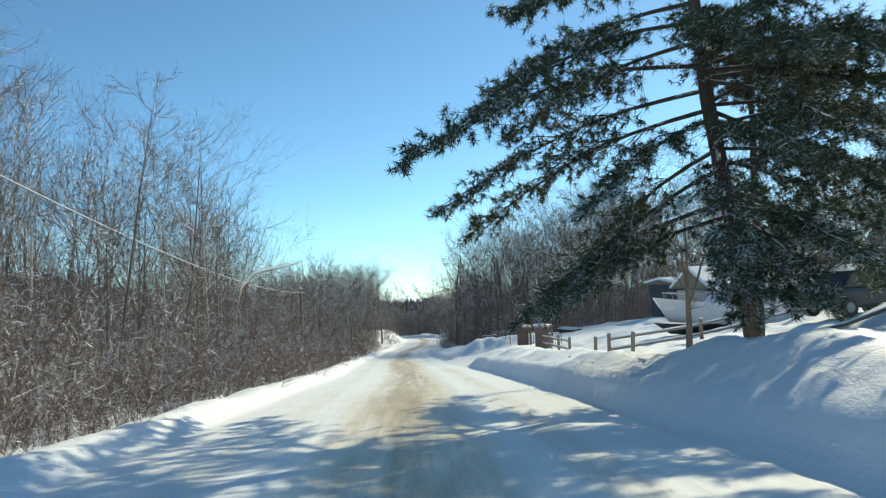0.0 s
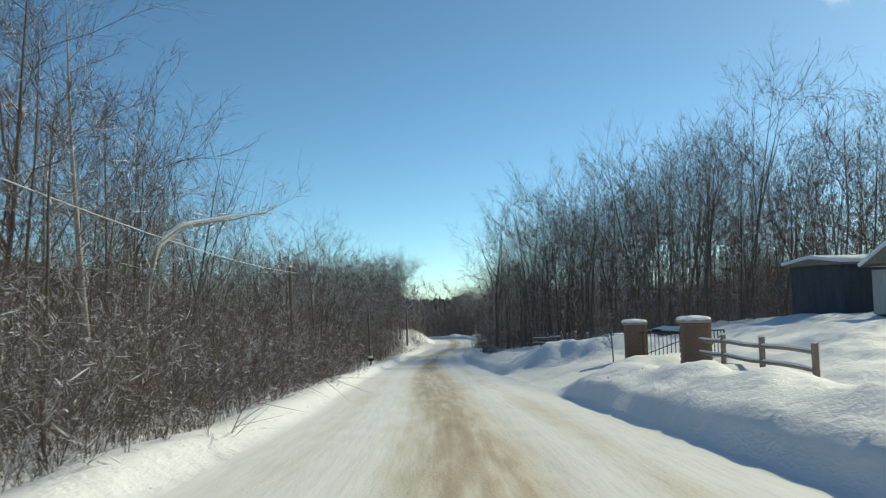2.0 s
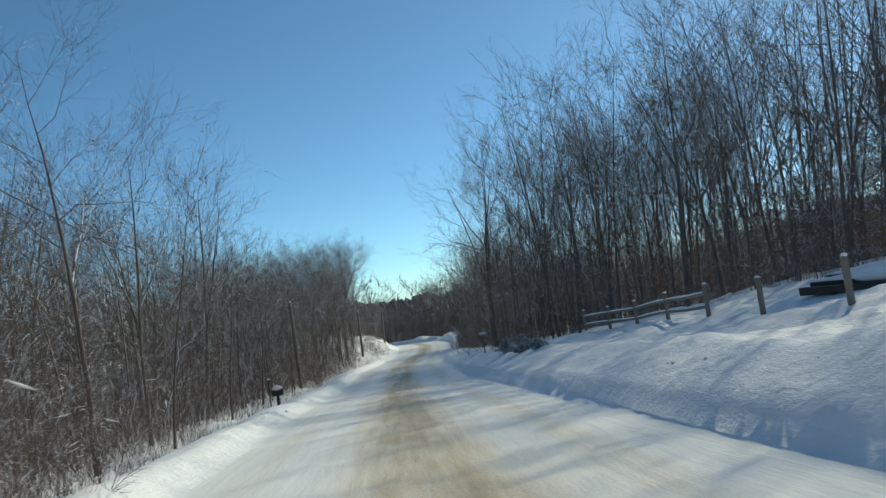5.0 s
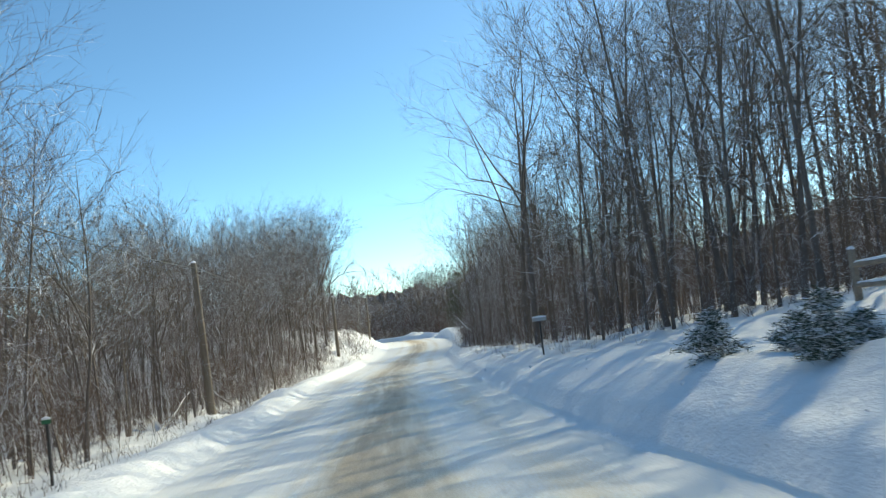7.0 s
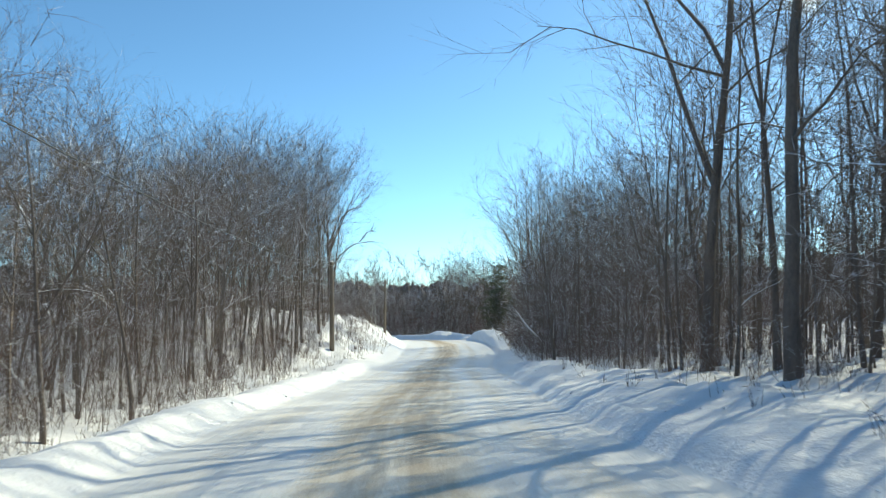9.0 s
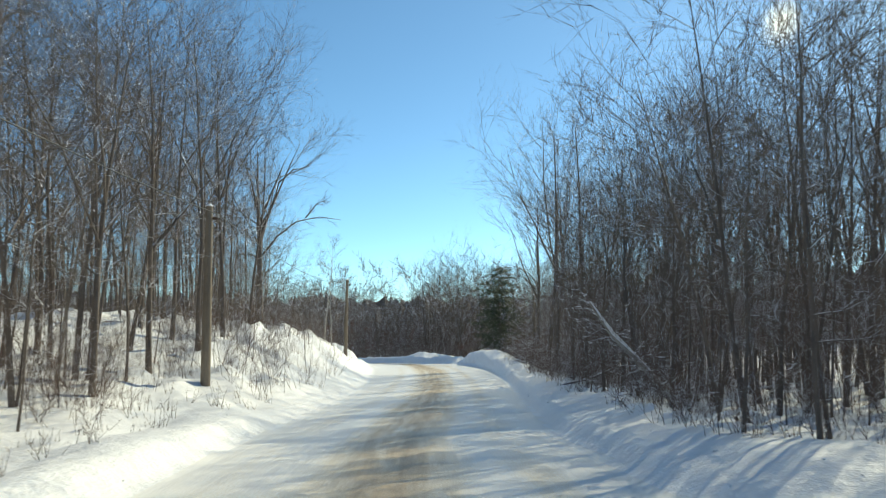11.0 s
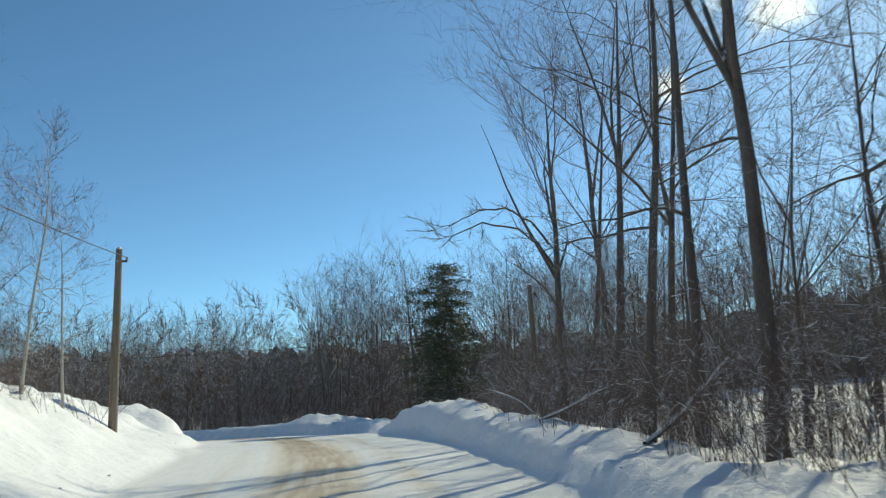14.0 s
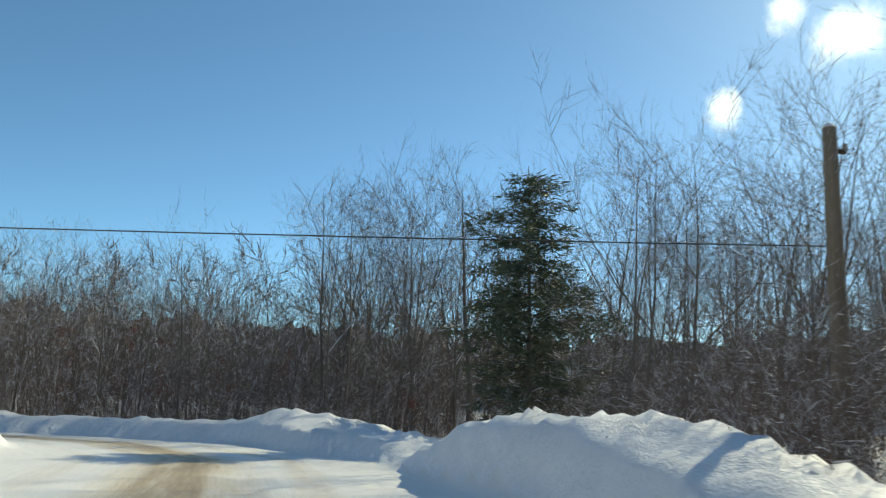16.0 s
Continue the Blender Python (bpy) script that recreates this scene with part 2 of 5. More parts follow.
RIGHT_Y = [-60, 0, 10, 20, 35, 48, 60, 72, 85, 95, 105, 120, 140, 160, 180, 200, 240]
RIGHT_Z = [0.9, 1.0, 0.9, 0.6, 0.55, 0.65, 0.75, 0.8, 0.75, 0.5, 0.5, 0.45, 0.5, 0.95, 1.9, 2.4, 2.8]
RIGHT_SLOPE = [0.02, 0.02, 0.02, 0.015, 0.015, 0.02, 0.10, 0.15, 0.15, 0.12, 0.08, 0.05, 0.02, 0.02, 0.02, 0.03, 0.04]
YARD_SLOPE = [0.02, 0.02, 0.05, 0.11, 0.13, 0.135, 0.14, 0.13, 0.12, 0.1, 0.07, 0.04, 0.02, 0.02, 0.02, 0.03, 0.04]   # further back from the road
LEFT_Y = [-60, 0, 30, 50, 80, 103, 118, 130, 142, 150, 155, 160, 170, 182, 190, 196, 203, 215, 240]
LEFT_Z = [-0.1, -0.1, -0.2, -0.25, -0.4, -0.4, -0.2, 0.2, 1.0, 2.5, 3.2, 3.7, 4.1, 4.0, 3.8, 3.1, 2.6, 2.7, 3.0]
LEFT_SLOPE = [-0.05, -0.06, -0.08, -0.08, -0.08, -0.05, 0.0, 0.08, 0.16, 0.12, 0.1, 0.1, 0.1, 0.08, 0.05, 0.0, 0.0, 0.0, 0.03]


def height(x, y):
    x, y = np.asarray(x, float), np.asarray(y, float)
    d, side, level, arc, lat = road_at(x, y)
    right = np.interp(y, RIGHT_Y, RIGHT_Z) + np.interp(y, RIGHT_Y, RIGHT_SLOPE) * np.clip(x - 7, -3, 0) + np.interp(y, RIGHT_Y, YARD_SLOPE) * np.clip(x - 7, 0, 12)
    left = np.interp(y, LEFT_Y, LEFT_Z) + np.interp(y, LEFT_Y, LEFT_SLOPE) * np.clip(-5 - x, -1, 9)
    far = 2.45 + 0.03 * np.clip(y - 205, 0, 60)
    wild = np.where(side > 0, right, left)
    wild = np.where((y > 196) & (side > 0), far, wild)
    wild = wild + 0.10 * waves(x, y, 5.0, 4) + 0.05 * waves(x, y, 1.6, 5) + np.where((side < 0) & (y > 140) & (y < 195), 0.17 * waves(x, y, 2.4, 31) + 0.08 * waves(x, y, 0.9, 32), 0) + 0.6 * smooth(40, 200, np.abs(x)) * waves(x, y, 60, 6)
    wild = wild + 6 * smooth(30, 120, np.abs(x)) + 5 * smooth(225, 330, y) * (1 - smooth(26, 120, np.abs(x)))
    # ploughed banks along both sides
    crest_r = np.interp(y, [-60, 0, 20, 36, 40, 42, 52, 54, 57, 70, 85, 92, 100, 120, 140, 155, 165, 172, 180, 187, 190, 193, 240],
                        [0.5, 0.5, 0.46, 0.46, 0.42, 0.04, 0.04, 0.28, 0.32, 0.36, 0.36, 0.3, 0.22, 0.22, 0.25, 0.32, 0.42, 0.6, 0.8, 0.8, 0.2, 0.6, 0.5])
    crest_l = np.interp(y, [-60, 0, 60, 80, 120, 132, 142, 170, 183, 190, 200, 240], [0.3, 0.28, 0.3, 0.32, 0.36, 0.36, 0.12, 0.1, 0.2, 0.3, 0.6, 0.7])
    crest = np.where(side > 0, crest_r, crest_l) * (1 + 0.05 * waves(x, y, 4.4, 7) + 0.07 * waves(x, y, 1.1, 8) + 0.08 * waves(x, y, 0.6, 18))
    reach = np.where(side > 0, 1.5, 1.0)
    up = smooth(0, 1, d / np.where(side > 0, 0.46, 0.65)) * (1 - smooth(reach * 0.8, reach * 2.4, d))
    blend = smooth(0.0, np.where(side < 0, np.interp(y, [138, 152, 190, 200], [2.4, 4.8, 4.6, 2.4]), 2.4), d)
    z = level * (1 - blend) + wild * blend + np.maximum(0, crest) * up
    # driveway through the gate
    way = (1 - smooth(3.6, 5.0, np.abs(y - 47.3) - 1.4 * (1 - smooth(0, 4, x - 3)))) * smooth(0.0, 0.6, x - 1.5) * (1 - smooth(20, 30, x))
    z = z * (1 - way * 0.85) + way * 0.85 * (0.03 + 0.16 * np.clip(x - 3, 0, 12) + 0.02 * waves(x, y, 1.2, 9))
    # heaps of ploughed snow
    lumps = 1 + 0.08 * waves(x, y, 1.6, 10) + 0.05 * waves(x, y, 0.6, 11)
    for heap in ((6.8, 54.0, 2.8, 1.2, 0.85, -8), (9.4, 54.4, 2.2, 1.3, 0.1, 0), (4.6, 57.0, 1.4, 2.0, 0.25, 0), (6.4, 42.6, 2.0, 1.0, 0.35, 20), (9.2, 12.0, 2.6, 3.6, 0.75, 10), (10.2, 16.5, 2.5, 1.6, 0.3, 0),
                 (9.6, 184.0, 2.0, 4.0, 0.42, 12), (5.6, 199.2, 2.6, 1.6, 0.7, -35), (-3.4, 192.2, 2.0, 1.5, 0.95, 25), (-6.4, 192.6, 2.6, 1.6, 0.8, 15), (0.0, 181.5, 0.8, 1.8, 0.22, 0), (-4.9, 101, 0.9, 2, 0.2, 0)):
        z = z + blob(x, y, *heap) * lumps
    # the road's own surface: nearly flat, with shallow wheel ruts
    inside = 1 - smooth(-0.5, 0.1, d)
    ruts = -0.02 * (np.exp(-((lat - 0.8) / 0.25) ** 2) + np.exp(-((lat + 0.9) / 0.25) ** 2)) + 0.012 * waves(x, y, 1.1, 12)
    return z * (1 - inside) + (level + ruts) * inside + GRADE * np.clip(y, -150, 320)


def spaced(*runs):
    out = []
    for a, b, step in runs:
        out += list(np.arange(a, b, step))
    return np.array(out)


def sheet(name, xs, ys):
    gx, gy = np.meshgrid(xs, ys)
    z = height(gx.ravel(), gy.ravel())
    v = np.stack([gx.ravel(), gy.ravel(), z], 1)
    nx, ny = len(xs), len(ys)
    i = np.arange((nx - 1) * (ny - 1))
    i = i // (nx - 1) * nx + i % (nx - 1)
    f = np.stack([i, i + 1, i + 1 + nx, i + nx], 1)
    me = bpy.data.meshes.new(name)
    quads(me, v, f, True)
    ob = new(name, me)
    return ob, v, f


def quads(me, v, f, soft=False):
    """Fills a mesh from arrays; rows whose last two indices are the same are triangles."""
    tri = f[:, 2] == f[:, 3]
    if tri.any():
        size = np.where(tri, 3, 4).astype(np.int32)
        flat = f[np.stack([np.ones_like(tri)] * 3 + [~tri], 1)].astype(np.int32)
        me.vertices.add(len(v))
        me.vertices.foreach_set("co", np.ascontiguousarray(v, np.float32).ravel())
        me.loops.add(len(flat))
        me.loops.foreach_set("vertex_index", flat)
        me.polygons.add(len(f))
        me.polygons.foreach_set("loop_start", np.concatenate([[0], np.cumsum(size)[:-1]]).astype(np.int32))
        me.polygons.foreach_set("loop_total", size)
        me.polygons.foreach_set("use_smooth", np.full(len(f), soft))
        me.update(calc_edges=True)
        return
    me.vertices.add(len(v))
    me.vertices.foreach_set("co", np.ascontiguousarray(v, np.float32).ravel())
    me.loops.add(f.size)
    me.loops.foreach_set("vertex_index", np.ascontiguousarray(f, np.int32).ravel())
    me.polygons.add(len(f))
    me.polygons.foreach_set("loop_start", np.arange(0, f.size, 4, dtype=np.int32))
    me.polygons.foreach_set("loop_total", np.full(len(f), 4, np.int32))
    me.polygons.foreach_set("use_smooth", np.full(len(f), soft))
    me.update(calc_edges=True)


XS = np.unique(np.concatenate([[-1800, -900, -450, -220, -130, -90], spaced((-70, -16, 2.0), (-16, -7, 0.5), (-7, 14, 0.22), (14, 26, 0.6), (26, 72, 2.0)), [90, 130, 220, 450, 900, 1800]]))
YS = np.unique(np.concatenate([[-900, -400, -180, -100], spaced((-60, 0, 2.0), (0, 215, 0.4), (215, 260, 2.0)), [270, 300, 360, 500, 900, 2500]]))
ground, gv, gf = sheet("ground", XS, YS)
ground.data.materials.append(SNOW)
ground.data.materials.append(ROAD)
tagged(ground, "rolling snow-covered ground with ploughed banks and a sanded snow road", "ground", kind="structure")
GROUND_Z = gv[:, 2].reshape(len(YS), len(XS))


def stand(x, y):
    """The height of the ground sheet at a place."""
    i = min(max(int(np.searchsorted(XS, x)) - 1, 0), len(XS) - 2)
    j = min(max(int(np.searchsorted(YS, y)) - 1, 0), len(YS) - 2)
    u, v = (x - XS[i]) / (XS[i + 1] - XS[i]), (y - YS[j]) / (YS[j + 1] - YS[j])
    low = GROUND_Z[j, i] * (1 - u) + GROUND_Z[j, i + 1] * u
    return float(low * (1 - v) + (GROUND_Z[j + 1, i] * (1 - u) + GROUND_Z[j + 1, i + 1] * u) * v)


mid = gv[gf].mean(1)
rd, _, _, _, _ = road_at(mid[:, 0], mid[:, 1])
drive = (np.abs(mid[:, 1] - 47.3) < 4.0) & (mid[:, 0] > 2) & (mid[:, 0] < 6.0)
ground.data.polygons.foreach_set("material_index", ((rd < 0.02) | drive).astype(np.int32))
_, _, _, varc, vlat = road_at(gv[:, 0], gv[:, 1])
uvl = ground.data.uv_layers.new(name="road")
uvl.data.foreach_set("uv", np.stack([vlat, varc], 1)[gf.ravel()].astype(np.float32).ravel())


# ---- helpers for things ----
def part(name, bm, mat, parent, label=""):
    me = bpy.data.meshes.new(name)
    bm.to_mesh(me)
    bm.free()
    me.materials.append(mat)
    ob = new(name, me)
    ob.parent = parent
    if label:
        ob["label"] = label
    return ob


def raw_part(name, v, f, mat, parent, soft=False, label=""):
    me = bpy.data.meshes.new(name)
    quads(me, v, f, soft)
    me.materials.append(mat)
    ob = new(name, me)
    ob.parent = parent
    if label:
        ob["label"] = label
    return ob


def empty(name, x, y, z, turn=0.0, label="", category="", group=""):
    ob = new(name)
    ob.matrix_world = pose(x, y, z, 0, 0, turn)
    return tagged(ob, label, category, group)


def box(bm, size, at, bevel=0.0, turn=None):
    m = Matrix.Translation(at) @ (turn or Matrix()) @ Matrix.Diagonal((*size, 1))
    made = bmesh.ops.create_cube(bm, size=1.0, matrix=m)
    if bevel:
        edges = list({e for v in made["verts"] for e in v.link_edges})
        bmesh.ops.bevel(bm, geom=edges, offset=bevel, segments=2, affect="EDGES", profile=0.6)
    return bm


class Tubes:
    """Collects tapering tubes as quads."""

    def __init__(self):
        self.v, self.f, self.count = [], [], 0

    def add(self, pts, radii, sides=3):
        pts = np.asarray(pts, float)
        way = np.gradient(pts, axis=0)
        way /= np.linalg.norm(way, axis=1, keepdims=True) + 1e-9
        ref = np.where(np.abs(way[:, 2:3]) > 0.9, (1.0, 0, 0), (0, 0, 1.0))
        a = np.cross(way, ref)
        a /= np.linalg.norm(a, axis=1, keepdims=True) + 1e-9
        b = np.cross(a, way)
        ang = np.arange(sides) * math.tau / sides + 0.5
        ring = a[:, None] * np.cos(ang)[None, :, None] + b[:, None] * np.sin(ang)[None, :, None]
        v = pts[:, None] + ring * np.asarray(radii, float)[:, None, None]
        n = len(pts)
        i = np.arange(n - 1)[:, None] * sides
        k = np.arange(sides)[None]
        f = np.stack([i + k, i + (k + 1) % sides, i + sides + (k + 1) % sides, i + sides + k], -1).reshape(-1, 4)
        self.v.append(v.reshape(-1, 3))
        self.f.append(f + self.count)
        self.count += n * sides
        return self

    def cones(self, base, way, length, radius):
        """Many thin three-sided spikes at once: arrays of roots, directions (unit), lengths and radii."""
        base, way = np.asarray(base, float), np.asarray(way, float)
        n = len(base)
        ref = np.where(np.abs(way[:, 2:3]) > 0.9, (1.0, 0, 0), (0, 0, 1.0))
        a = np.cross(way, ref)
        a /= np.linalg.norm(a, axis=1, keepdims=True) + 1e-9
        b = np.cross(a, way)
        r = np.broadcast_to(np.asarray(radius, float), n)[:, None]
        v = np.stack([base + r * b, base + r * (-0.866 * a - 0.5 * b), base + r * (0.866 * a - 0.5 * b), base + way * np.asarray(length, float)[:, None]], 1)
        k = np.arange(n)[:, None] * 4
        f = np.concatenate([k + (0, 1, 3, 3), k + (1, 2, 3, 3), k + (2, 0, 3, 3)])
        self.v.append(v.reshape(-1, 3))
        self.f.append(f + self.count)
        self.count += 4 * n
        return self

    def slivers(self, base, way, length, width):
        """The finest twigs and needles: one thin tapering blade each, turned by chance."""
        base, way = np.asarray(base, float), np.asarray(way, float)
        n = len(base)
        side = np.cross(way, np.random.default_rng(self.count + n).normal(size=(n, 3)))
        side *= (0.5 * np.broadcast_to(np.asarray(width, float), n) / (np.linalg.norm(side, axis=1) + 1e-9))[:, None]
        v = np.stack([base - side, base + side, base + way * np.asarray(length, float)[:, None]], 1)
        f = np.arange(n)[:, None] * 3 + (0, 1, 2, 2)
        self.v.append(v.reshape(-1, 3))
        self.f.append(f + self.count)
        self.count += 3 * n
        return self

    def arrays(self):
        return np.concatenate(self.v), np.concatenate(self.f)


def rise(start, way, length, steps, rng, bend=0.25, lift=0.15):
    """A wandering branch: points from start along way, drifting and turning upwards by lift."""
    pts, p, w = [np.array(start, float)], np.array(start, float), np.array(way, float)
    for _ in range(steps):
        w = w + rng.normal(0, bend, 3) / math.sqrt(steps) + (0, 0, lift / steps)
        w /= np.linalg.norm(w)
        p = p + w * length / steps
        pts.append(p.copy())
    return np.array(pts)


def side_way(way, rng, angle):
    """A direction at an angle (radians) from way, turned by chance round it."""
    a = np.cross(way, rng.normal(size=3))
    a /= np.linalg.norm(a) + 1e-9
    return way * math.cos(angle) + a * math.sin(angle)


def sprays(out, line, count, size, radius, rng, angle=(0.3, 0.88), lift=0.09, start=0.15, again=0):
    """Fine twigs along a branch, as spikes; again: how many finer ones each of them carries."""
    n = len(line) - 1
    u = rng.uniform(start, 1.0, count) * n
    j = np.minimum(u.astype(int), n - 1)
    seg = line[j + 1] - line[j]
    base = line[j] + seg * (u - j)[:, None]
    way, long = seg / (np.linalg.norm(seg, axis=1, keepdims=True) + 1e-9), size
    for order in range(2 if again else 1):
        if order:
            base, way = np.repeat(base + way * (long * 0.3)[:, None], again, 0), np.repeat(way, again, 0)
            base = base + way * (np.repeat(long, again) * rng.uniform(0, 0.55, len(base)))[:, None]
            size, radius = size * 0.6, radius * 0.8
        side = np.cross(way, rng.normal(size=way.shape))
        side /= np.linalg.norm(side, axis=1, keepdims=True) + 1e-9
        t = rng.uniform(*angle, len(way))[:, None]
        way = way * np.cos(t) + side * np.sin(t) + (0, 0, lift)
        way /= np.linalg.norm(way, axis=1, keepdims=True)
        long = size * rng.uniform(0.45, 1.25, len(way))
        out.slivers(base, way, long, radius * 1.7)


def bare_tree(seed, tall, limbs=14, subs=6, twigs=9, low=0.32, thick=0.0, lean=0.03, fork=False, spread=1.0, fine=0.006, sides=7, steep=(0.7, 1.25), again=2):
    """A leafless forest tree: the arrays of its trunk with limbs and of its crown of twigs. sides: 7 for one seen close by, 3 for the depth of the woods."""
    rng = np.random.default_rng(seed)
    wood, crown = Tubes(), Tubes()
    near = sides > 5
    r0 = thick or tall * 0.0085
    knots = 9 if near else 4
    trunk = rise((0, 0, -0.3), (rng.normal(0, lean), rng.normal(0, lean), 1), tall * 0.97, knots, rng, 0.09, 0.1)
    taper = r0 * (1 - np.linspace(0, 1, knots + 1) ** 1.2 * 0.95)
    taper[0] *= 1.35
    wood.add(trunk, taper, sides)
    axes = [(trunk, r0, low)]
    if fork:
        for q in range(int(rng.integers(1, 4))):
            i = knots * rng.uniform(0.3, 0.6)
            j = int(i)
            root = trunk[j] + (trunk[j + 1] - trunk[j]) * (i - j)
            a, tip = rng.uniform(0, math.tau), rng.uniform(0.32, 0.7)
            leader = rise(root, (math.cos(a) * math.sin(tip), math.sin(a) * math.sin(tip), math.cos(tip)), (tall - root[2]) * rng.uniform(0.7, 0.98), knots // 2 + 1, rng, 0.2, 0.2)
            rq = r0 * 0.6 * (1 - 0.6 * root[2] / tall)
            wood.add(leader, rq * np.linspace(1, 0.1, len(leader)), max(3, sides - 2))
            axes.append((leader, rq * 1.3, 0.2))
    sprays(crown, trunk[knots // 2:], twigs * 2, tall * 0.05, fine, rng, again=again)
    for k in range(limbs):
        line, ra, first = axes[k % len(axes)] if k % 2 else axes[0]
        t = first + (0.98 - first) * ((k + rng.uniform(0, 0.9)) / limbs) ** 0.85
        i = t * (len(line) - 1)
        q = min(int(i), len(line) - 2)
        base = line[q] + (line[q + 1] - line[q]) * (i - q)
        h = min(max(base[2] / tall, 0), 1)
        a, tip = rng.uniform(0, math.tau), rng.uniform(*steep) * (1.25 - 0.55 * h)
        way = np.array([math.cos(a) * math.sin(tip), math.sin(a) * math.sin(tip), math.cos(tip)])
        # a rounded crown: longest limbs below its middle
        size = tall * spread * (0.08 + 0.21 * math.sin(math.pi * min(1.0, max(0.12, (1.04 - h) / (1.1 - 0.75 * low)))) ** 0.8) * rng.uniform(0.7, 1.2)
        rl = max(0.011, ra * 0.38 * (1 - 0.72 * t) * rng.uniform(0.7, 1.2))
        limb = rise(base, way, size, 5 if near else 2, rng, 0.42, 0.14)
        if near or tall > 9:
            wood.add(limb, rl * np.linspace(1, 0.2, len(limb)), 4 if near else 3)
        else:
            wood.cones(limb[:1], (limb[-1:] - limb[:1]) / np.linalg.norm(limb[-1] - limb[0]), [np.linalg.norm(limb[-1] - limb[0])], rl)
        n = len(limb) - 1
        sprays(crown, limb, twigs, size * 0.32, fine, rng, again=again, start=0.3)
        for m in range(subs):
            u = (0.22 + 0.78 * (m + rng.uniform(0, 1)) / subs) * n
            j = min(int(u), n - 1)
            seg = limb[j + 1] - limb[j]
            w = side_way(seg / np.linalg.norm(seg), rng, rng.uniform(0.4, 0.85))
            w[2] += 0.1
            long = size * rng.uniform(0.28, 0.5)
            sub = rise(limb[j] + seg * (u - j), w / np.linalg.norm(w), long, 2, rng, 0.28, 0.3)
            if near:
                crown.add(sub, max(fine * 1.3, rl * 0.32) * np.array([1, 0.6, 0.2]), 3)
            else:
                crown.slivers(sub[:1], (sub[2:] - sub[:1]) / np.linalg.norm(sub[2] - sub[0]), [np.linalg.norm(sub[2] - sub[0])], max(fine * 3, rl * 0.7))
            sprays(crown, sub, twigs, long * 0.85, fine, rng, again=again)
    return wood.arrays(), crown.arrays()


def brush_clump(seed, tall, stems=13, wide=1.0, twigs=12, loads=0):
    """A thicket clump: many thin stems with side twigs."""
    rng = np.random.default_rng(seed)
    out, fine, snow = Tubes(), Tubes(), Tubes()
    for _ in range(stems):
        a, r = rng.uniform(0, math.tau), wide * math.sqrt(rng.uniform(0, 1))
        base = (r * math.cos(a), r * math.sin(a), -0.2)
        h = tall * rng.uniform(0.45, 1.1)
        stem = rise(base, (rng.normal(0, 0.24), rng.normal(0, 0.24), 1), h, 3, rng, 0.4, 0.1)
        out.add(stem, (0.005 + 0.0019 * h * rng.uniform(0.5, 1)) * np.array([1, 0.8, 0.55, 0.25]), 3)
        sprays(fine, stem, twigs, h * 0.34, 0.0042, rng, (0.3, 1.1), 0.05, 0.05)
        for _ in range(loads):
            q = stem[0] + (stem[-1] - stem[0]) * rng.uniform(0.3, 1.0) + rng.normal(0, 0.1 * h, 3) * (1, 1, 0.5)
            w = rng.normal(size=3) * (1, 1, 0.4)
            w *= rng.uniform(0.03, 0.12) / np.linalg.norm(w)
            snow.add([q - w, q, q + w], rng.uniform(0.006, 0.014) * np.array([0.3, 1, 0.3]), 3)
    return (out.arrays(), fine.arrays(), snow.arrays()) if loads else (out.arrays(), fine.arrays())


def placed(v, x, y, z, turn, scale, tilt=(0, 0)):
    c, s = math.cos(turn), math.sin(turn)
    out = np.empty_like(v)
    out[:, 0] = (v[:, 0] * c - v[:, 1] * s) * scale + x + tilt[0] * v[:, 2] * scale
    out[:, 1] = (v[:, 0] * s + v[:, 1] * c) * scale + y + tilt[1] * v[:, 2] * scale
    out[:, 2] = v[:, 2] * scale + z
    return out


def joined(name, pieces, mat, label, category):
    """ONE object of kind stuff from many placed copies of arrays."""
    vs, fs, count = [], [], 0
    for v, f in pieces:
        vs.append(v)
        fs.append(f + count)
        count += len(v)
    me = bpy.data.meshes.new(name)
    quads(me, np.concatenate(vs), np.concatenate(fs))
    me.materials.append(mat)
    return tagged(new(name, me), label, category, kind="stuff")


# ---- where the woods stand ----
EDGE_L = ([-60, 0, 20, 40, 55, 70, 80, 97, 105, 125, 140, 150, 160, 172, 180, 186, 192, 200, 206],
          [-6.5, -5.6, -4.6, -4.2, -4.8, -6.2, -7.5, -7.2, -6.2, -5.4, -5.6, -6.3, -6.6, -7.0, -7.6, -8.5, -10, -60, -90])
EDGE_R = ([-60, 14, 30, 50, 60, 70, 80, 90, 96, 104, 118, 130, 143, 160, 172, 182, 190, 196, 203, 260],
          [60, 45, 34, 28, 24, 15, 13.5, 11.5, 8.5, 7.0, 6.3, 5.9, 6.9, 8.8, 10.0, 11.4, 13.0, 12, 12, 12])


def wooded(x, y):
    """How far inside the woods a place lies, in metres; negative outside."""
    left = np.interp(y, *EDGE_L) - x
    right = x - np.interp(y, *EDGE_R)
    if y > 203:
        return min(y - 204.5 + 0.06 * x, 60.0)
    return max(left, right)


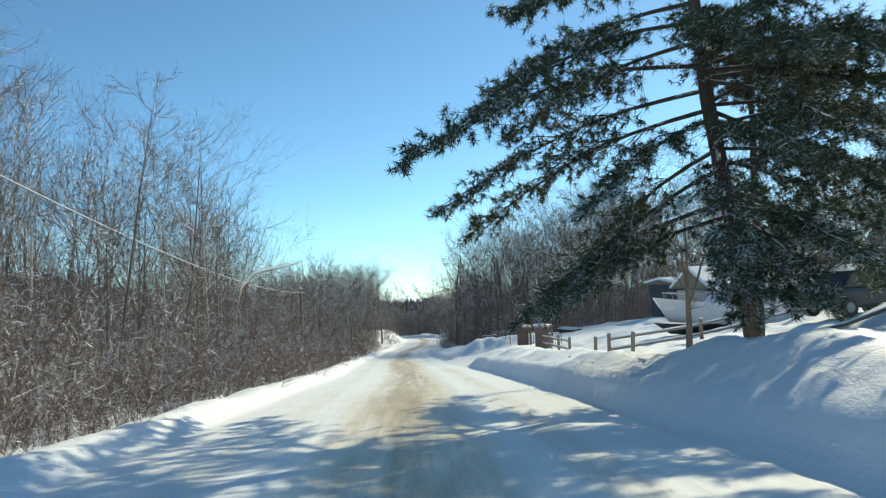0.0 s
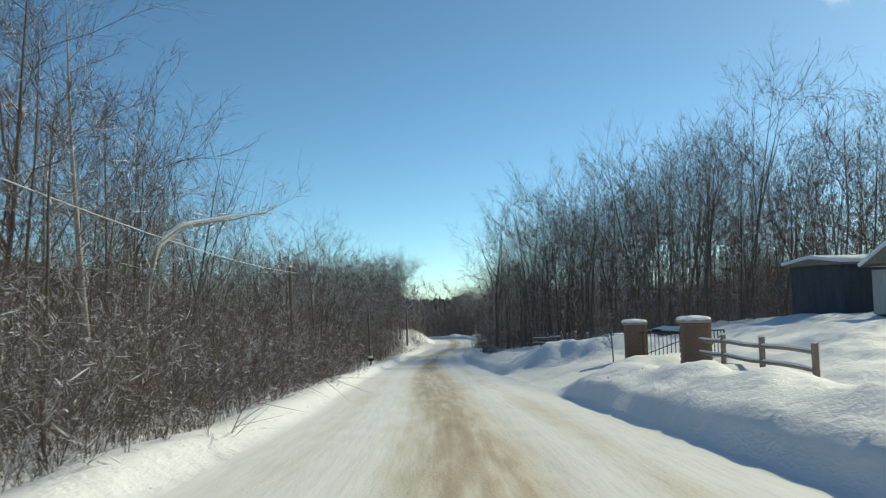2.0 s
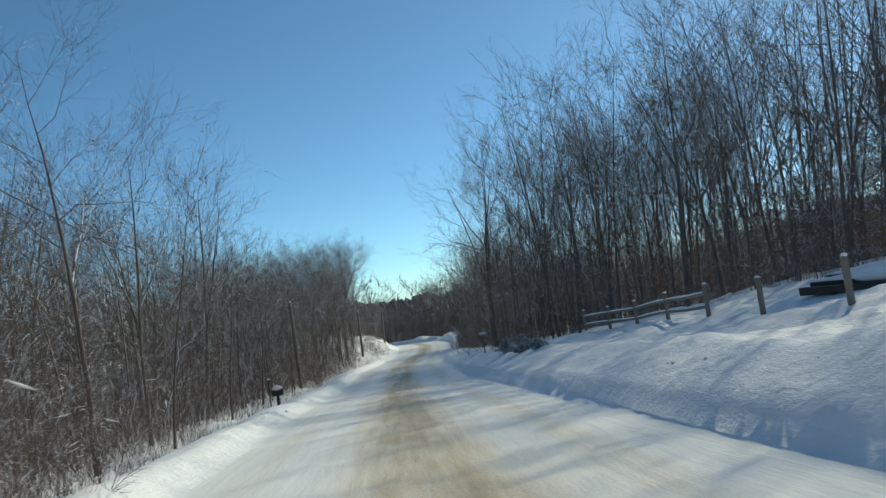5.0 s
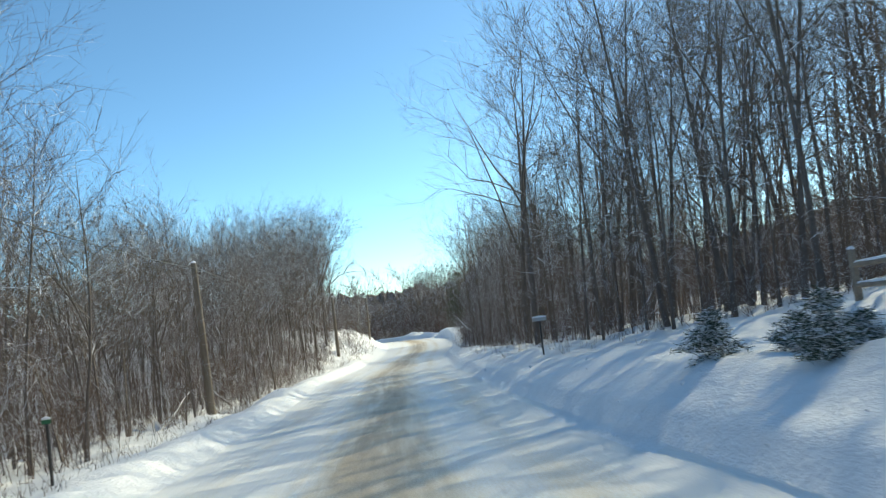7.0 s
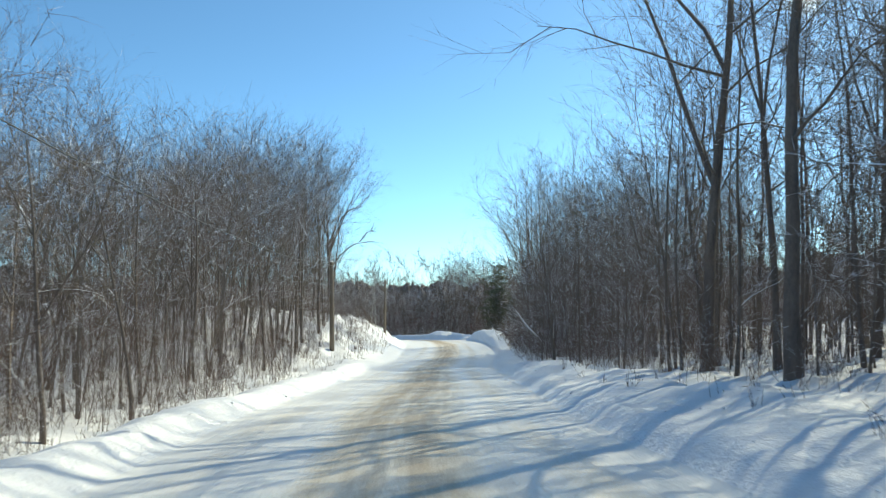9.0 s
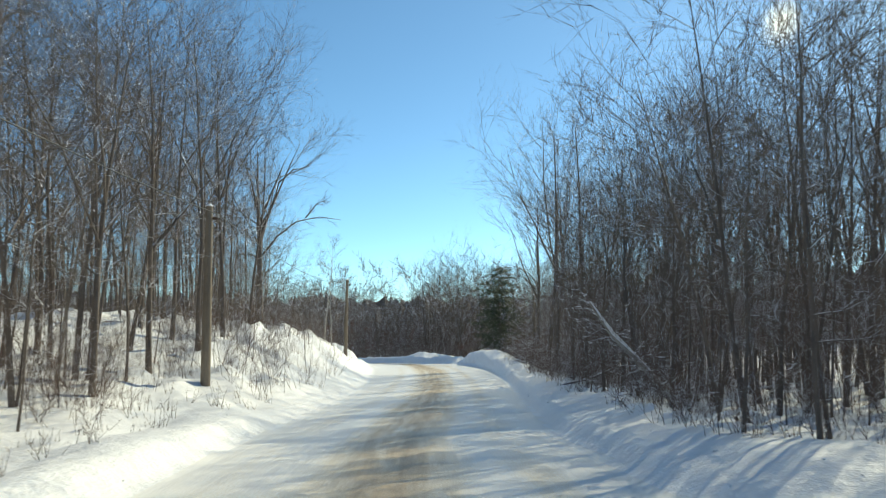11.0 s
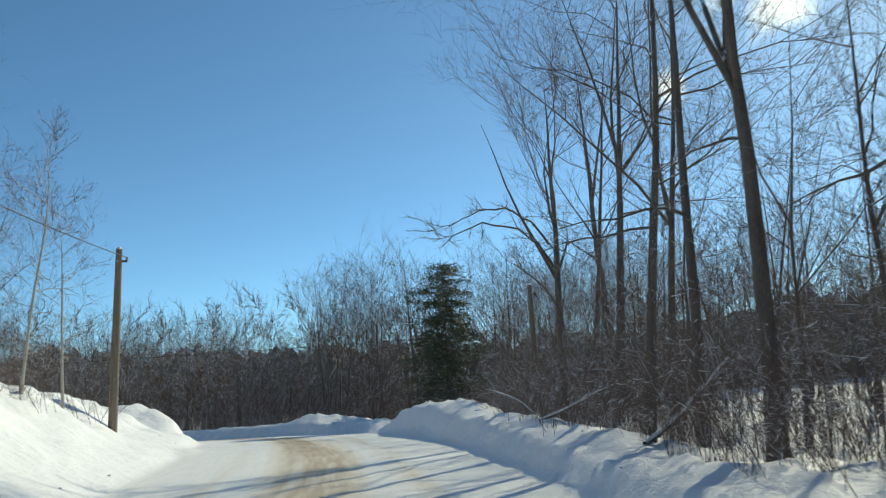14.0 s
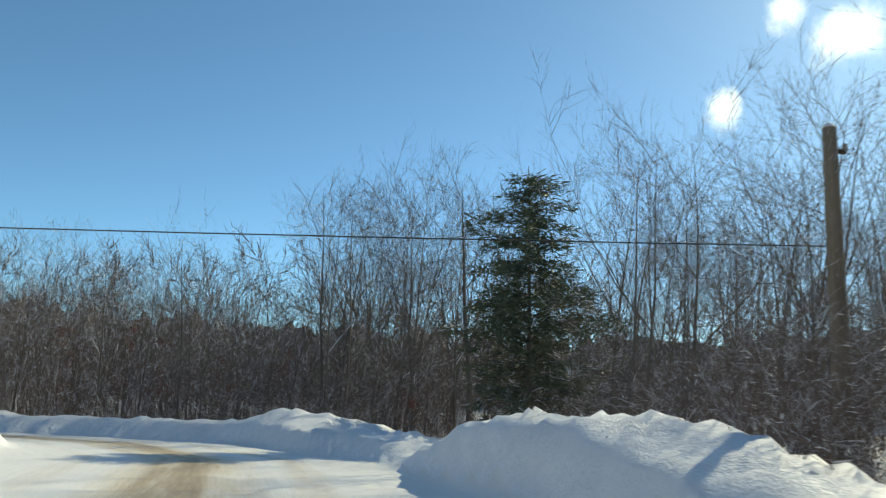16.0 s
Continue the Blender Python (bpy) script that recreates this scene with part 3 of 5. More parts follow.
def scatter(count, area, gap, rng, keep, fixed=()):
    """Places by chance in area (x0, y0, x1, y1), at least gap apart, where keep(x, y) says so."""
    cell, grid, out = gap, {}, []

    def put(x, y):
        grid.setdefault((int(x // cell), int(y // cell)), []).append((x, y))
    for x, y in fixed:
        put(x, y)
    for _ in range(count * 14):
        if len(out) >= count:
            break
        x, y = rng.uniform(area[0], area[2]), rng.uniform(area[1], area[3])
        if not keep(x, y):
            continue
        i, j = int(x // cell), int(y // cell)
        if any((x - p) ** 2 + (y - q) ** 2 < gap * gap for di in (-1, 0, 1) for dj in (-1, 0, 1) for p, q in grid.get((i + di, j + dj), ())):
            continue
        if float(road_at(np.array([x]), np.array([y]))[0][0]) < 1.3:
            continue
        put(x, y)
        out.append((x, y))
    return out


# ---- woods ----
RNG = np.random.default_rng(11)
# templates: tall forest trees, slimmer ones, and light ones for the depth of the woods
TALL = [bare_tree(100 + k, 14.5, 19, 6, 6, low=0.3 - 0.03 * k, thick=0.1, fork=True, fine=0.0052) for k in range(6)]
SLIM = [bare_tree(130 + k, 10.5, 14, 4, 6, low=0.12, thick=0.05, lean=0.05, fine=0.005) for k in range(5)]
DEEP = [bare_tree(160 + k, 14.0, 12, 4, 6, low=(0.26, 0.42)[k % 2], thick=0.095, fine=0.0095, sides=3, fork=k != 3, again=1) for k in range(6)]
THIN = [bare_tree(190 + k, 7.0, 9, 3, 4, low=0.1, thick=0.026, lean=0.08, fine=0.0095, sides=3, spread=1.05, again=1) for k in range(6)]
FAR = [bare_tree(250 + k, 13.5, 11, 3, 6, low=0.18, fine=0.036, sides=3, thick=0.12, spread=1.1, again=1) for k in range(5)]
BRUSHES = [brush_clump(220 + k, 2.0 + 0.3 * k, 13, 1.0, 38, 2) for k in range(5)]
THICKETS = [brush_clump(240 + k, 4.6 + 0.5 * k, 11, 1.3, 56, 5) for k in range(3)]


def make_tree(trunk, crown, bark, label):
    ob = empty("tree", 0, 0, 0, 0, label, "tree")
    raw_part("trunk", *trunk, bark, ob, True)
    raw_part("crown", *crown, TWIG, ob)
    return ob


# the stand leans a little down the road, towards the open
LEAN_X, LEAN_Y = 1.3, 2.0


def tree_copies(protos, spots, rng, low, high, group):
    used = set()
    for n, (x, y) in enumerate(spots):
        p = n % len(protos)
        k = rng.uniform(low, high) * tall_at(x, y)
        ob = copy_thing(protos[p], pose(0, 0, 0)) if p in used else protos[p]
        used.add(p)
        ob.matrix_basis = pose(x, y, stand(x, y) - 0.05, LEAN_Y + rng.normal(0, 1.8), LEAN_X + rng.normal(0, 1.8), 0) @ pose(0, 0, 0, 0, 0, rng.uniform(0, 360)) @ Matrix.Scale(k, 4)
        ob["group"] = group


def tall_at(x, y):
    """The growth along the road: low on the left at first, full height further on."""
    if y > 200 and x < 5:
        return float(np.interp(y, [212, 228], [0.42, 0.76]))
    if x < -10.5 and y < 62:
        return 0.86
    if x < 0:
        return float(np.interp(y, [0, 40, 60, 74, 92, 100, 128, 146, 165, 200, 215, 240], [0.72, 0.72, 0.74, 0.7, 0.68, 0.58, 0.6, 0.8, 0.85, 0.7, 0.66, 0.7]))
    return float(np.interp(y, [0, 70, 95, 112, 122, 130, 140, 150, 163, 172, 198, 206, 240], [0.85, 0.9, 1.03, 1.05, 0.85, 0.62, 0.64, 0.78, 0.72, 0.55, 0.6, 0.76, 0.8]))


NAMED = [(-10.8, 43.0), (-9.6, 45.6), (-7.5, 168.9), (7.1, 110.4), (12.3, 178.2), (12.9, 175.2), (15.0, 181.0), (11.0, 169.1), (10.9, 166.5), (10.4, 163.4), (11.1, 161.0), (13.4, 178.8), (13.6, 173.0), (11.5, 205.3), (-14.2, 149.6), (8.1, 17.6), (12.7, 199.7),
         (-8.7, 65.1), (-7.5, 103.3), (-4.9, 142.8), (-2.4, 178.9), (13.0, 183.5), (-7.0, 88.0)]
tall_protos = [make_tree(*t, BARK, "tall leafless forest tree with grey-brown bark, snow along its limbs") for t in TALL]
slim_protos = [make_tree(*t, BARK, "slender leafless young tree, lightly dusted with snow") for t in SLIM]
near_tall = scatter(125, (-24, 2, 26, 232), 2.8, RNG, lambda x, y: (2.2 if x > 0 and y > 98 else 0.5) < wooded(x, y) < 9 and not (x < 0 and y < 64 and wooded(x, y) < 6.5) and not (x > 0 and y > 165 and y < 200 and RNG.uniform() < 0.7), NAMED)
near_slim = scatter(150, (-18, 2, 24, 225), 1.9, RNG, lambda x, y: 0.0 < wooded(x, y) < 6 and not (x < 0 and y < 64), NAMED + near_tall)
near_tall += scatter(20, (13.5, 184, 26, 204), 2.0, RNG, lambda x, y: (x - 12.7) ** 2 + (y - 200.5) ** 2 > 9, NAMED + near_tall)
near_tall += scatter(22, (-15, 138, -5.5, 166), 1.9, RNG, lambda x, y: wooded(x, y) > -0.3, NAMED + near_tall)
tree_copies(tall_protos, near_tall, RNG, 0.78, 1.12, "roadside woods")
near_slim += scatter(50, (4, 94, 22, 160), 1.3, RNG, lambda x, y: -0.2 < wooded(x, y) < 3.5, NAMED + near_tall + near_slim)
pole_stems = scatter(28, (7, 98, 26, 162), 1.2, RNG, lambda x, y: 1.5 < wooded(x, y) < 12, NAMED + near_tall + near_slim)
tree_copies(slim_protos, near_slim, RNG, 0.6, 1.15, "roadside woods")
tree_copies([copy_thing(t, pose(0, 0, 0)) for t in slim_protos], pole_stems, RNG, 0.85, 1.15, "roadside woods")

# the depth of the woods
deep_spots = scatter(800, (-34, 2, 44, 232), 1.75, RNG, lambda x, y: 2.5 < wooded(x, y) < 18 and not (x < 0 and y < 64 and wooded(x, y) < 7.5), near_tall)
thin_spots = scatter(850, (-22, 2, 30, 224), 1.0, RNG, lambda x, y: 0.3 < wooded(x, y) < 12 and not (x < 0 and 64 < y < 100 and wooded(x, y) < 3) and not (x < 0 and y < 64 and wooded(x, y) < 4.5), near_tall + near_slim)
far_spots = scatter(270, (-66, 10, 78, 275), 2.3, RNG, lambda x, y: 17 < wooded(x, y) < 46)


def depth_of_woods(spots, templates, low, high):
    wood, twig = [], []
    for n, (x, y) in enumerate(spots):
        (tv, tf), (cv, cf) = templates[n % len(templates)]
        lean = (math.tan(radians(LEAN_X)) + RNG.normal(0, 0.03), -math.tan(radians(LEAN_Y)) + RNG.normal(0, 0.03))
        where = (x, y, stand(x, y) - 0.05, RNG.uniform(0, math.tau), RNG.uniform(low, high) * tall_at(x, y) * (1 + 0.16 * float(waves(x, y, 13, 55))), lean)
        wood.append((placed(tv, *where), tf))
        twig.append((placed(cv, *where), cf))
    return wood, twig


hill_spots = scatter(50, (-7, 143, -1.8, 186), 0.7, RNG, lambda x, y: -3.6 < wooded(x, y) < 0.5)
w1, t1 = depth_of_woods(deep_spots, DEEP, 0.78, 1.15)
w2, t2 = depth_of_woods(thin_spots, THIN, 0.5, 1.2)
w3, t3 = depth_of_woods(far_spots, FAR, 0.8, 1.15)
w4, t4 = depth_of_woods(hill_spots, THIN, 0.25, 0.7)
# trees along the ridge tops
ridge_spots = scatter(220, (-76, 20, 86, 285), 2.2, RNG, lambda x, y: 40 < wooded(x, y) < 60)
w5, t5 = depth_of_woods(ridge_spots, FAR, 0.95, 1.35)
# the wood closing the view beyond the bend
end_spots = scatter(330, (-62, 205, 12, 226), 1.5, RNG, lambda x, y: 0.6 < wooded(x, y) < 20, near_tall + deep_spots)
w6, t6 = depth_of_woods(end_spots, DEEP, 0.8, 1.25)
edge_spots = scatter(230, (-60, 204, 12, 216), 1.0, RNG, lambda x, y: 0.2 < wooded(x, y) < 9, near_tall)
w7, t7 = depth_of_woods(edge_spots, THIN, 0.6, 1.3)
under_spots = scatter(170, (-66, 213, 14, 236), 1.8, RNG, lambda x, y: wooded(x, y) > 7)
w8, t8 = depth_of_woods(under_spots, FAR, 0.45, 0.8)
side_spots = scatter(260, (8, 64, 32, 202), 1.0, RNG, lambda x, y: 1.5 < wooded(x, y) < 13, near_tall) + scatter(170, (-26, 66, -9, 140), 1.0, RNG, lambda x, y: 3 < wooded(x, y) < 16)
w9, t9 = depth_of_woods(side_spots, THIN, 0.5, 1.0)
wa, ta = depth_of_woods(scatter(40, (9, 66, 38, 140), 1.6, RNG, lambda x, y: 4 < wooded(x, y) < 18, deep_spots) + scatter(110, (-22, 78, -7, 142), 1.2, RNG, lambda x, y: 1.5 < wooded(x, y) < 12, deep_spots) + scatter(60, (6, 132, 22, 160), 1.2, RNG, lambda x, y: 0.5 < wooded(x, y) < 9, near_tall), DEEP, 0.8, 1.1)
wb, tb = depth_of_woods(scatter(170, (18, 56, 60, 204), 2.4, RNG, lambda x, y: 14 < wooded(x, y) < 40, far_spots) + scatter(110, (-46, 30, -18, 190), 2.4, RNG, lambda x, y: 12 < wooded(x, y) < 34, far_spots), FAR, 0.5, 0.95)
w8, t8 = w8 + w9 + wa + wb, t8 + t9 + ta + tb
w1, t1 = w1 + w4 + w5 + w6 + w7 + w8, t1 + t4 + t5 + t6 + t7 + t8
joined("woodland_trunks", w1 + w2 + w3, BARK, "dense stand of bare grey-brown forest trunks on snow", "woods")
joined("woodland_twigs", t1 + t2 + t3, TWIG, "bare brown branches and twigs of the dense woods", "woods")

# brush along the edges of the road
brush_spots = scatter(740, (-20, 2, 20, 215), 0.9, RNG, lambda x, y: (-2.6 if x < 0 and 142 < y < 180 and RNG.uniform() < 0.2 else -0.3) < wooded(x, y) < (7 if x < 0 and y < 66 else 3.2) and not (x < 0 and 66 < y < 100 and RNG.uniform() < 0.8))
brush_spots.sort(key=lambda p: abs(p[0]))
shrub_meshes = []
for (v, f), (tv, tf), (sv, sf) in BRUSHES:
    pair = []
    for nm, vv, ff in (("stem_clump", v, f), ("twig_mass", tv, tf), ("snow_load", sv, sf)):
        me = bpy.data.meshes.new(nm)
        quads(me, vv, ff)
        me.materials.append(SNOW if nm == "snow_load" else BRUSH)
        pair.append((nm, me))
    shrub_meshes.append(pair)


def brush_size(x, y):
    return float(np.interp(y, [0, 30, 60, 70, 100, 140, 165, 200], [0.95, 0.95, 0.9, 0.5, 0.55, 0.6, 0.5 if x < 0 else 0.8, 0.8]))


for n, (x, y) in enumerate(brush_spots[:220]):
    ob = empty("shrub", x, y, 0, 0, "leafless reddish-brown shrub with snow caught in its twigs", "shrub", "roadside brush")
    ob.matrix_basis = pose(x, y, stand(x, y), 0, 0, RNG.uniform(0, 360)) @ Matrix.Scale(RNG.uniform(0.6, 1.2) * brush_size(x, y), 4)
    for nm, me in shrub_meshes[n % 5]:
        tagged(new(nm, me), kind="stuff").parent = ob
rest, loads = [], []
for n, (x, y) in enumerate(brush_spots[220:]):
    where = (x, y, stand(x, y), RNG.uniform(0, math.tau), RNG.uniform(0.6, 1.2) * brush_size(x, y))
    rest += [(placed(v, *where), f) for v, f in BRUSHES[n % 5][:2]]
    loads.append((placed(BRUSHES[n % 5][2][0], *where), BRUSHES[n % 5][2][1]))
for n, (x, y) in enumerate(scatter(90, (-16, 2, -3, 68), 1.4, RNG, lambda x, y: 1.6 < wooded(x, y) < 8.5)):
    where = (x, y, stand(x, y), RNG.uniform(0, math.tau), RNG.uniform(0.7, 1.15))
    rest += [(placed(v, *where), f) for v, f in THICKETS[n % 3][:2]]
    loads.append((placed(THICKETS[n % 3][2][0], *where), THICKETS[n % 3][2][1]))
for n, (x, y) in enumerate(scatter(32, (-7.5, 143, -1.6, 186), 0.8, RNG, lambda x, y: -4.4 < wooded(x, y) < 0.3)):
    where = (x, y, stand(x, y), RNG.uniform(0, math.tau), RNG.uniform(0.4, 0.95))
    rest += [(placed(v, *where), f) for v, f in BRUSHES[n % 5][:2]]
for n, (x, y) in enumerate(scatter(62, (8.0, 152, 18, 192), 1.0, RNG, lambda x, y: -0.9 < wooded(x, y) < 4)):
    where = (x, y, stand(x, y), RNG.uniform(0, math.tau), RNG.uniform(0.35, 0.65))
    rest += [(placed(v, *where), f) for v, f in THICKETS[n % 3][:2]]
    loads.append((placed(THICKETS[n % 3][2][0], *where), THICKETS[n % 3][2][1]))
for n, (x, y) in enumerate(scatter(230, (-60, 204.5, 14, 222), 1.3, RNG, lambda x, y: 0.2 < wooded(x, y) < 16)):
    where = (x, y, stand(x, y), RNG.uniform(0, math.tau), RNG.uniform(0.5, 0.85) + 0.02 * (y - 205))
    rest += [(placed(v, *where), f) for v, f in THICKETS[n % 3][:2]]
for n, (x, y) in enumerate(scatter(130, (-64, 211, 12, 232), 2.0, RNG, lambda x, y: wooded(x, y) > 6)):
    where = (x, y, stand(x, y), RNG.uniform(0, math.tau), RNG.uniform(1.0, 1.5))
    rest += [(placed(v, *where), f) for v, f in THICKETS[n % 3][:2]]
for n, (x, y) in enumerate(scatter(150, (-30, 64, -9, 142), 1.8, RNG, lambda x, y: 2.5 < wooded(x, y) < 20) + scatter(80, (-16, 68, -6, 140), 1.3, RNG, lambda x, y: 0.8 < wooded(x, y) < 7) + scatter(130, (9, 66, 34, 160), 1.8, RNG, lambda x, y: 2.0 < wooded(x, y) < 18)):
    where = (x, y, stand(x, y), RNG.uniform(0, math.tau), RNG.uniform(0.55, 1.0))
    rest += [(placed(v, *where), f) for v, f in THICKETS[n % 3][:2]]
joined("snow_on_brush", loads, SNOW, "little clumps of snow caught in the roadside brush", "snow")
joined("brush", rest, BRUSH, "tangled leafless reddish-brown brush with snow in it", "brush")

# the wooded ridges beyond: one rough canopy surface round the valley
ridge_line = [(-54, -40), (-52, 40), (-50, 110), (-52, 160), (-62, 205), (-58, 245), (-30, 262), (10, 266), (45, 258), (60, 225), (56, 160), (54, 100), (58, 40), (66, -40)]
pts = np.array(ridge_line, float)
seg = np.hypot(*np.diff(pts, axis=0).T)
run = np.concatenate([[0], np.cumsum(seg)])
s = np.linspace(0, run[-1], 900)
px, py = np.interp(s, run, pts[:, 0]), np.interp(s, run, pts[:, 1])
tx, ty = np.gradient(px), np.gradient(py)
norm = np.hypot(tx, ty)
ox, oy = -ty / norm, tx / norm          # away from the road
steps = np.array([0, 1.2, 2.6, 4.5, 7, 10, 14, 20, 28])
rise_to = np.array([-1, 2.6, 4.6, 6.2, 7.2, 7.8, 8.2, 8.4, 8.4])
rr = np.random.default_rng(3)
gx = px[:, None] + ox[:, None] * (steps + rr.normal(0, 0.12, (900, 9)))
gy = py[:, None] + oy[:, None] * (steps + rr.normal(0, 0.12, (900, 9)))
gz = height(gx, gy) + rise_to + (0.75 * rr.normal(0, 1, (900, 9)) + 1.5 * waves(gx, gy, 9, 21) + 0.7 * waves(gx, gy, 2.8, 22)) * (rise_to > 0)
k = np.arange(899 * 8)
k = k // 8 * 9 + k % 8
raw = np.stack([gx.ravel(), gy.ravel(), gz.ravel()], 1)
far_me = bpy.data.meshes.new("far_woods")
quads(far_me, raw, np.stack([k, k + 9, k + 10, k + 1], 1))
far_me.materials.append(FAR_WOODS)
tagged(new("far_woods", far_me), "distant brown wooded ridge closing the snowy valley", "woods", kind="stuff")


# ---- conifers ----
def pine_limb(out_wood, out_leaf, root, tip, rng, thick, tufts=70, hang=0.3, needle=0.2, bare=0.22):
    """A long white-pine limb from root to tip: side sprays carrying tufts of needles."""
    root, tip = np.array(root, float), np.array(tip, float)
    size = np.linalg.norm(tip - root)
    u = np.linspace(0, 1, 8)[:, None]
    line = root + (tip - root) * u + (0, 0, 1) * (np.sin(u * math.pi) * size * 0.07) + rng.normal(0, size * 0.012, (8, 3)) * u
    out_wood.add(line, thick * np.linspace(1, 0.15, 8), 5)
    way = (tip - root) / size
    across = np.cross(way, (0, 0, 1.0))
    across /= np.linalg.norm(across)
    for k in range(int(tufts * 0.42)):
        s = bare + (1 - bare) * (k + rng.uniform(0, 1)) / (tufts * 0.42)
        at = root + (tip - root) * s + (0, 0, math.sin(s * math.pi) * size * 0.07)
        wide = size * 0.15 * (1.2 - s) * rng.uniform(0.4, 1.2) + 0.12
        w = across * rng.choice((-1, 1)) * rng.uniform(0.5, 1) + way * rng.uniform(0.4, 0.9) + (0, 0, rng.uniform(-0.35, 0.3))
        w /= np.linalg.norm(w)
        sub = rise(at, w, wide * 1.6, 2, rng, 0.3, -hang * 0.4)
        out_wood.add(sub, np.array([0.012, 0.009, 0.004]), 3)
        for q in range(6):
            p = sub[0] + (sub[2] - sub[0]) * rng.uniform(0.25, 1.05) + rng.normal(0, 0.03, 3)
            n = 14
            dirs = rng.normal(size=(n, 3)) + w * 0.9 + (0, 0, -hang)
            dirs /= np.linalg.norm(dirs, axis=1, keepdims=True)
            out_leaf.slivers(np.repeat(p[None], n, 0), dirs, needle * rng.uniform(0.6, 1.1, n), 0.021)


def big_pine(x, y):
    """A white pine leaning over the road; limbs from a height on the trunk to a tip, heights counted from the valley's slope."""
    rng = np.random.default_rng(5)
    wood, limbs, leaf = Tubes(), Tubes(), Tubes()
    base = stand(x, y)
    trunk = np.array([(0, 0, -0.4), (-0.35, -0.35, 1.2), (-0.75, -0.85, 2.6), (-1.2, -1.4, 4.0), (-1.6, -1.85, 5.4), (-1.85, -2.1, 7.2), (-1.95, -2.2, 9.0), (-2.0, -2.2, 11.0), (-2.0, -2.1, 13.0), (-2.0, -2.1, 14.6)])
    wood.add(trunk, 0.19 * np.array([1.2, 1, 0.95, 0.88, 0.8, 0.68, 0.55, 0.42, 0.28, 0.1]), 9)
    wood.add([(0.15, 0.2, -0.3), (0.35, 0.5, 1.4), (0.5, 0.7, 3.2), (0.55, 0.7, 5.6), (0.5, 0.8, 8.6)], [0.13, 0.12, 0.1, 0.07, 0.02], 7)

    def at(h):
        return np.array([np.interp(h, trunk[:, 2], trunk[:, k]) for k in range(3)])
    reach = [(6.1, (0.1, 13.5, 4.6)), (5.6, (0.9, 17.9, 4.4)), (5.2, (1.7, 19.0, 4.0)), (4.0, (3.1, 17.4, 1.9)), (7.4, (2.1, 16.2, 6.7)), (8.4, (2.4, 15.4, 7.9)), (7.0, (1.6, 14.6, 5.8)),
             (4.4, (3.9, 20.6, 2.3)), (9.2, (2.9, 14.0, 9.0)), (6.6, (2.7, 18.8, 6.3)), (5.0, (3.4, 13.8, 3.6)), (3.4, (9.2, 14.0, 2.1)), (4.2, (10.2, 15.2, 2.9)), (3.0, (7.6, 13.6, 1.9)), (5.2, (10.6, 16.4, 3.6)),
             (6.0, (9.8, 13.2, 5.4)), (2.6, (8.9, 15.6, 1.6)), (3.6, (11.2, 17.6, 2.2)), (7.2, (10.2, 17.0, 6.6)), (4.8, (6.4, 12.2, 4.2)), (6.4, (5.2, 11.8, 6.2)), (8.0, (8.8, 12.4, 7.8)),
             (3.3, (2.5, 17.0, 1.75)), (3.0, (3.0, 16.2, 1.85)), (5.8, (8.7, 12.4, 3.9)), (5.0, (9.4, 13.2, 3.1)), (6.8, (9.2, 11.6, 5.2)), (4.4, (5.6, 13.0, 2.6)), (6.2, (6.6, 11.4, 5.6)),
             (2.8, (6.0, 13.8, 2.0)), (2.4, (7.0, 14.0, 1.7)), (3.2, (8.4, 13.0, 2.3)), (2.6, (6.6, 14.6, 1.5))]
    for h, (tx, ty, tz) in reach:
        root = at(h)
        tip = np.array([tx - x, ty - y, tz + GRADE * ty - base])
        pine_limb(limbs, leaf, root, tip, rng, 0.055, tufts=int(30 * np.linalg.norm(tip - root)))
    for k in range(26):
        h, a, long = rng.uniform(3.8, 10.5), rng.uniform(-1.4, 1.2), rng.uniform(3.0, 5.0)
        root = at(h)
        pine_limb(limbs, leaf, root, root + np.array([long * math.cos(a), long * math.sin(a), rng.uniform(-1.3, 0.3)]), rng, 0.05, tufts=int(30 * long))
    for k in range(16):
        h, a, long = 7.5 + 0.45 * k, 2.4 * k, max(1.2, 5.2 - 0.27 * k)
        root = at(h)
        pine_limb(limbs, leaf, root, root + np.array([long * math.cos(a), long * math.sin(a), 0.5]), rng, 0.05, tufts=int(24 * long))
    ob = empty("pine_tree", x, y, base, 0, "large dark green white pine leaning out with long drooping snow-dusted limbs", "tree")
    raw_part("trunk", *wood.arrays(), PINE_BARK, ob, True)
    raw_part("branchwork", *limbs.arrays(), PINE_BARK, ob, True)
    raw_part("foliage", *leaf.arrays(), NEEDLE, ob, label="dark green needle tufts with snow on top")
    return ob


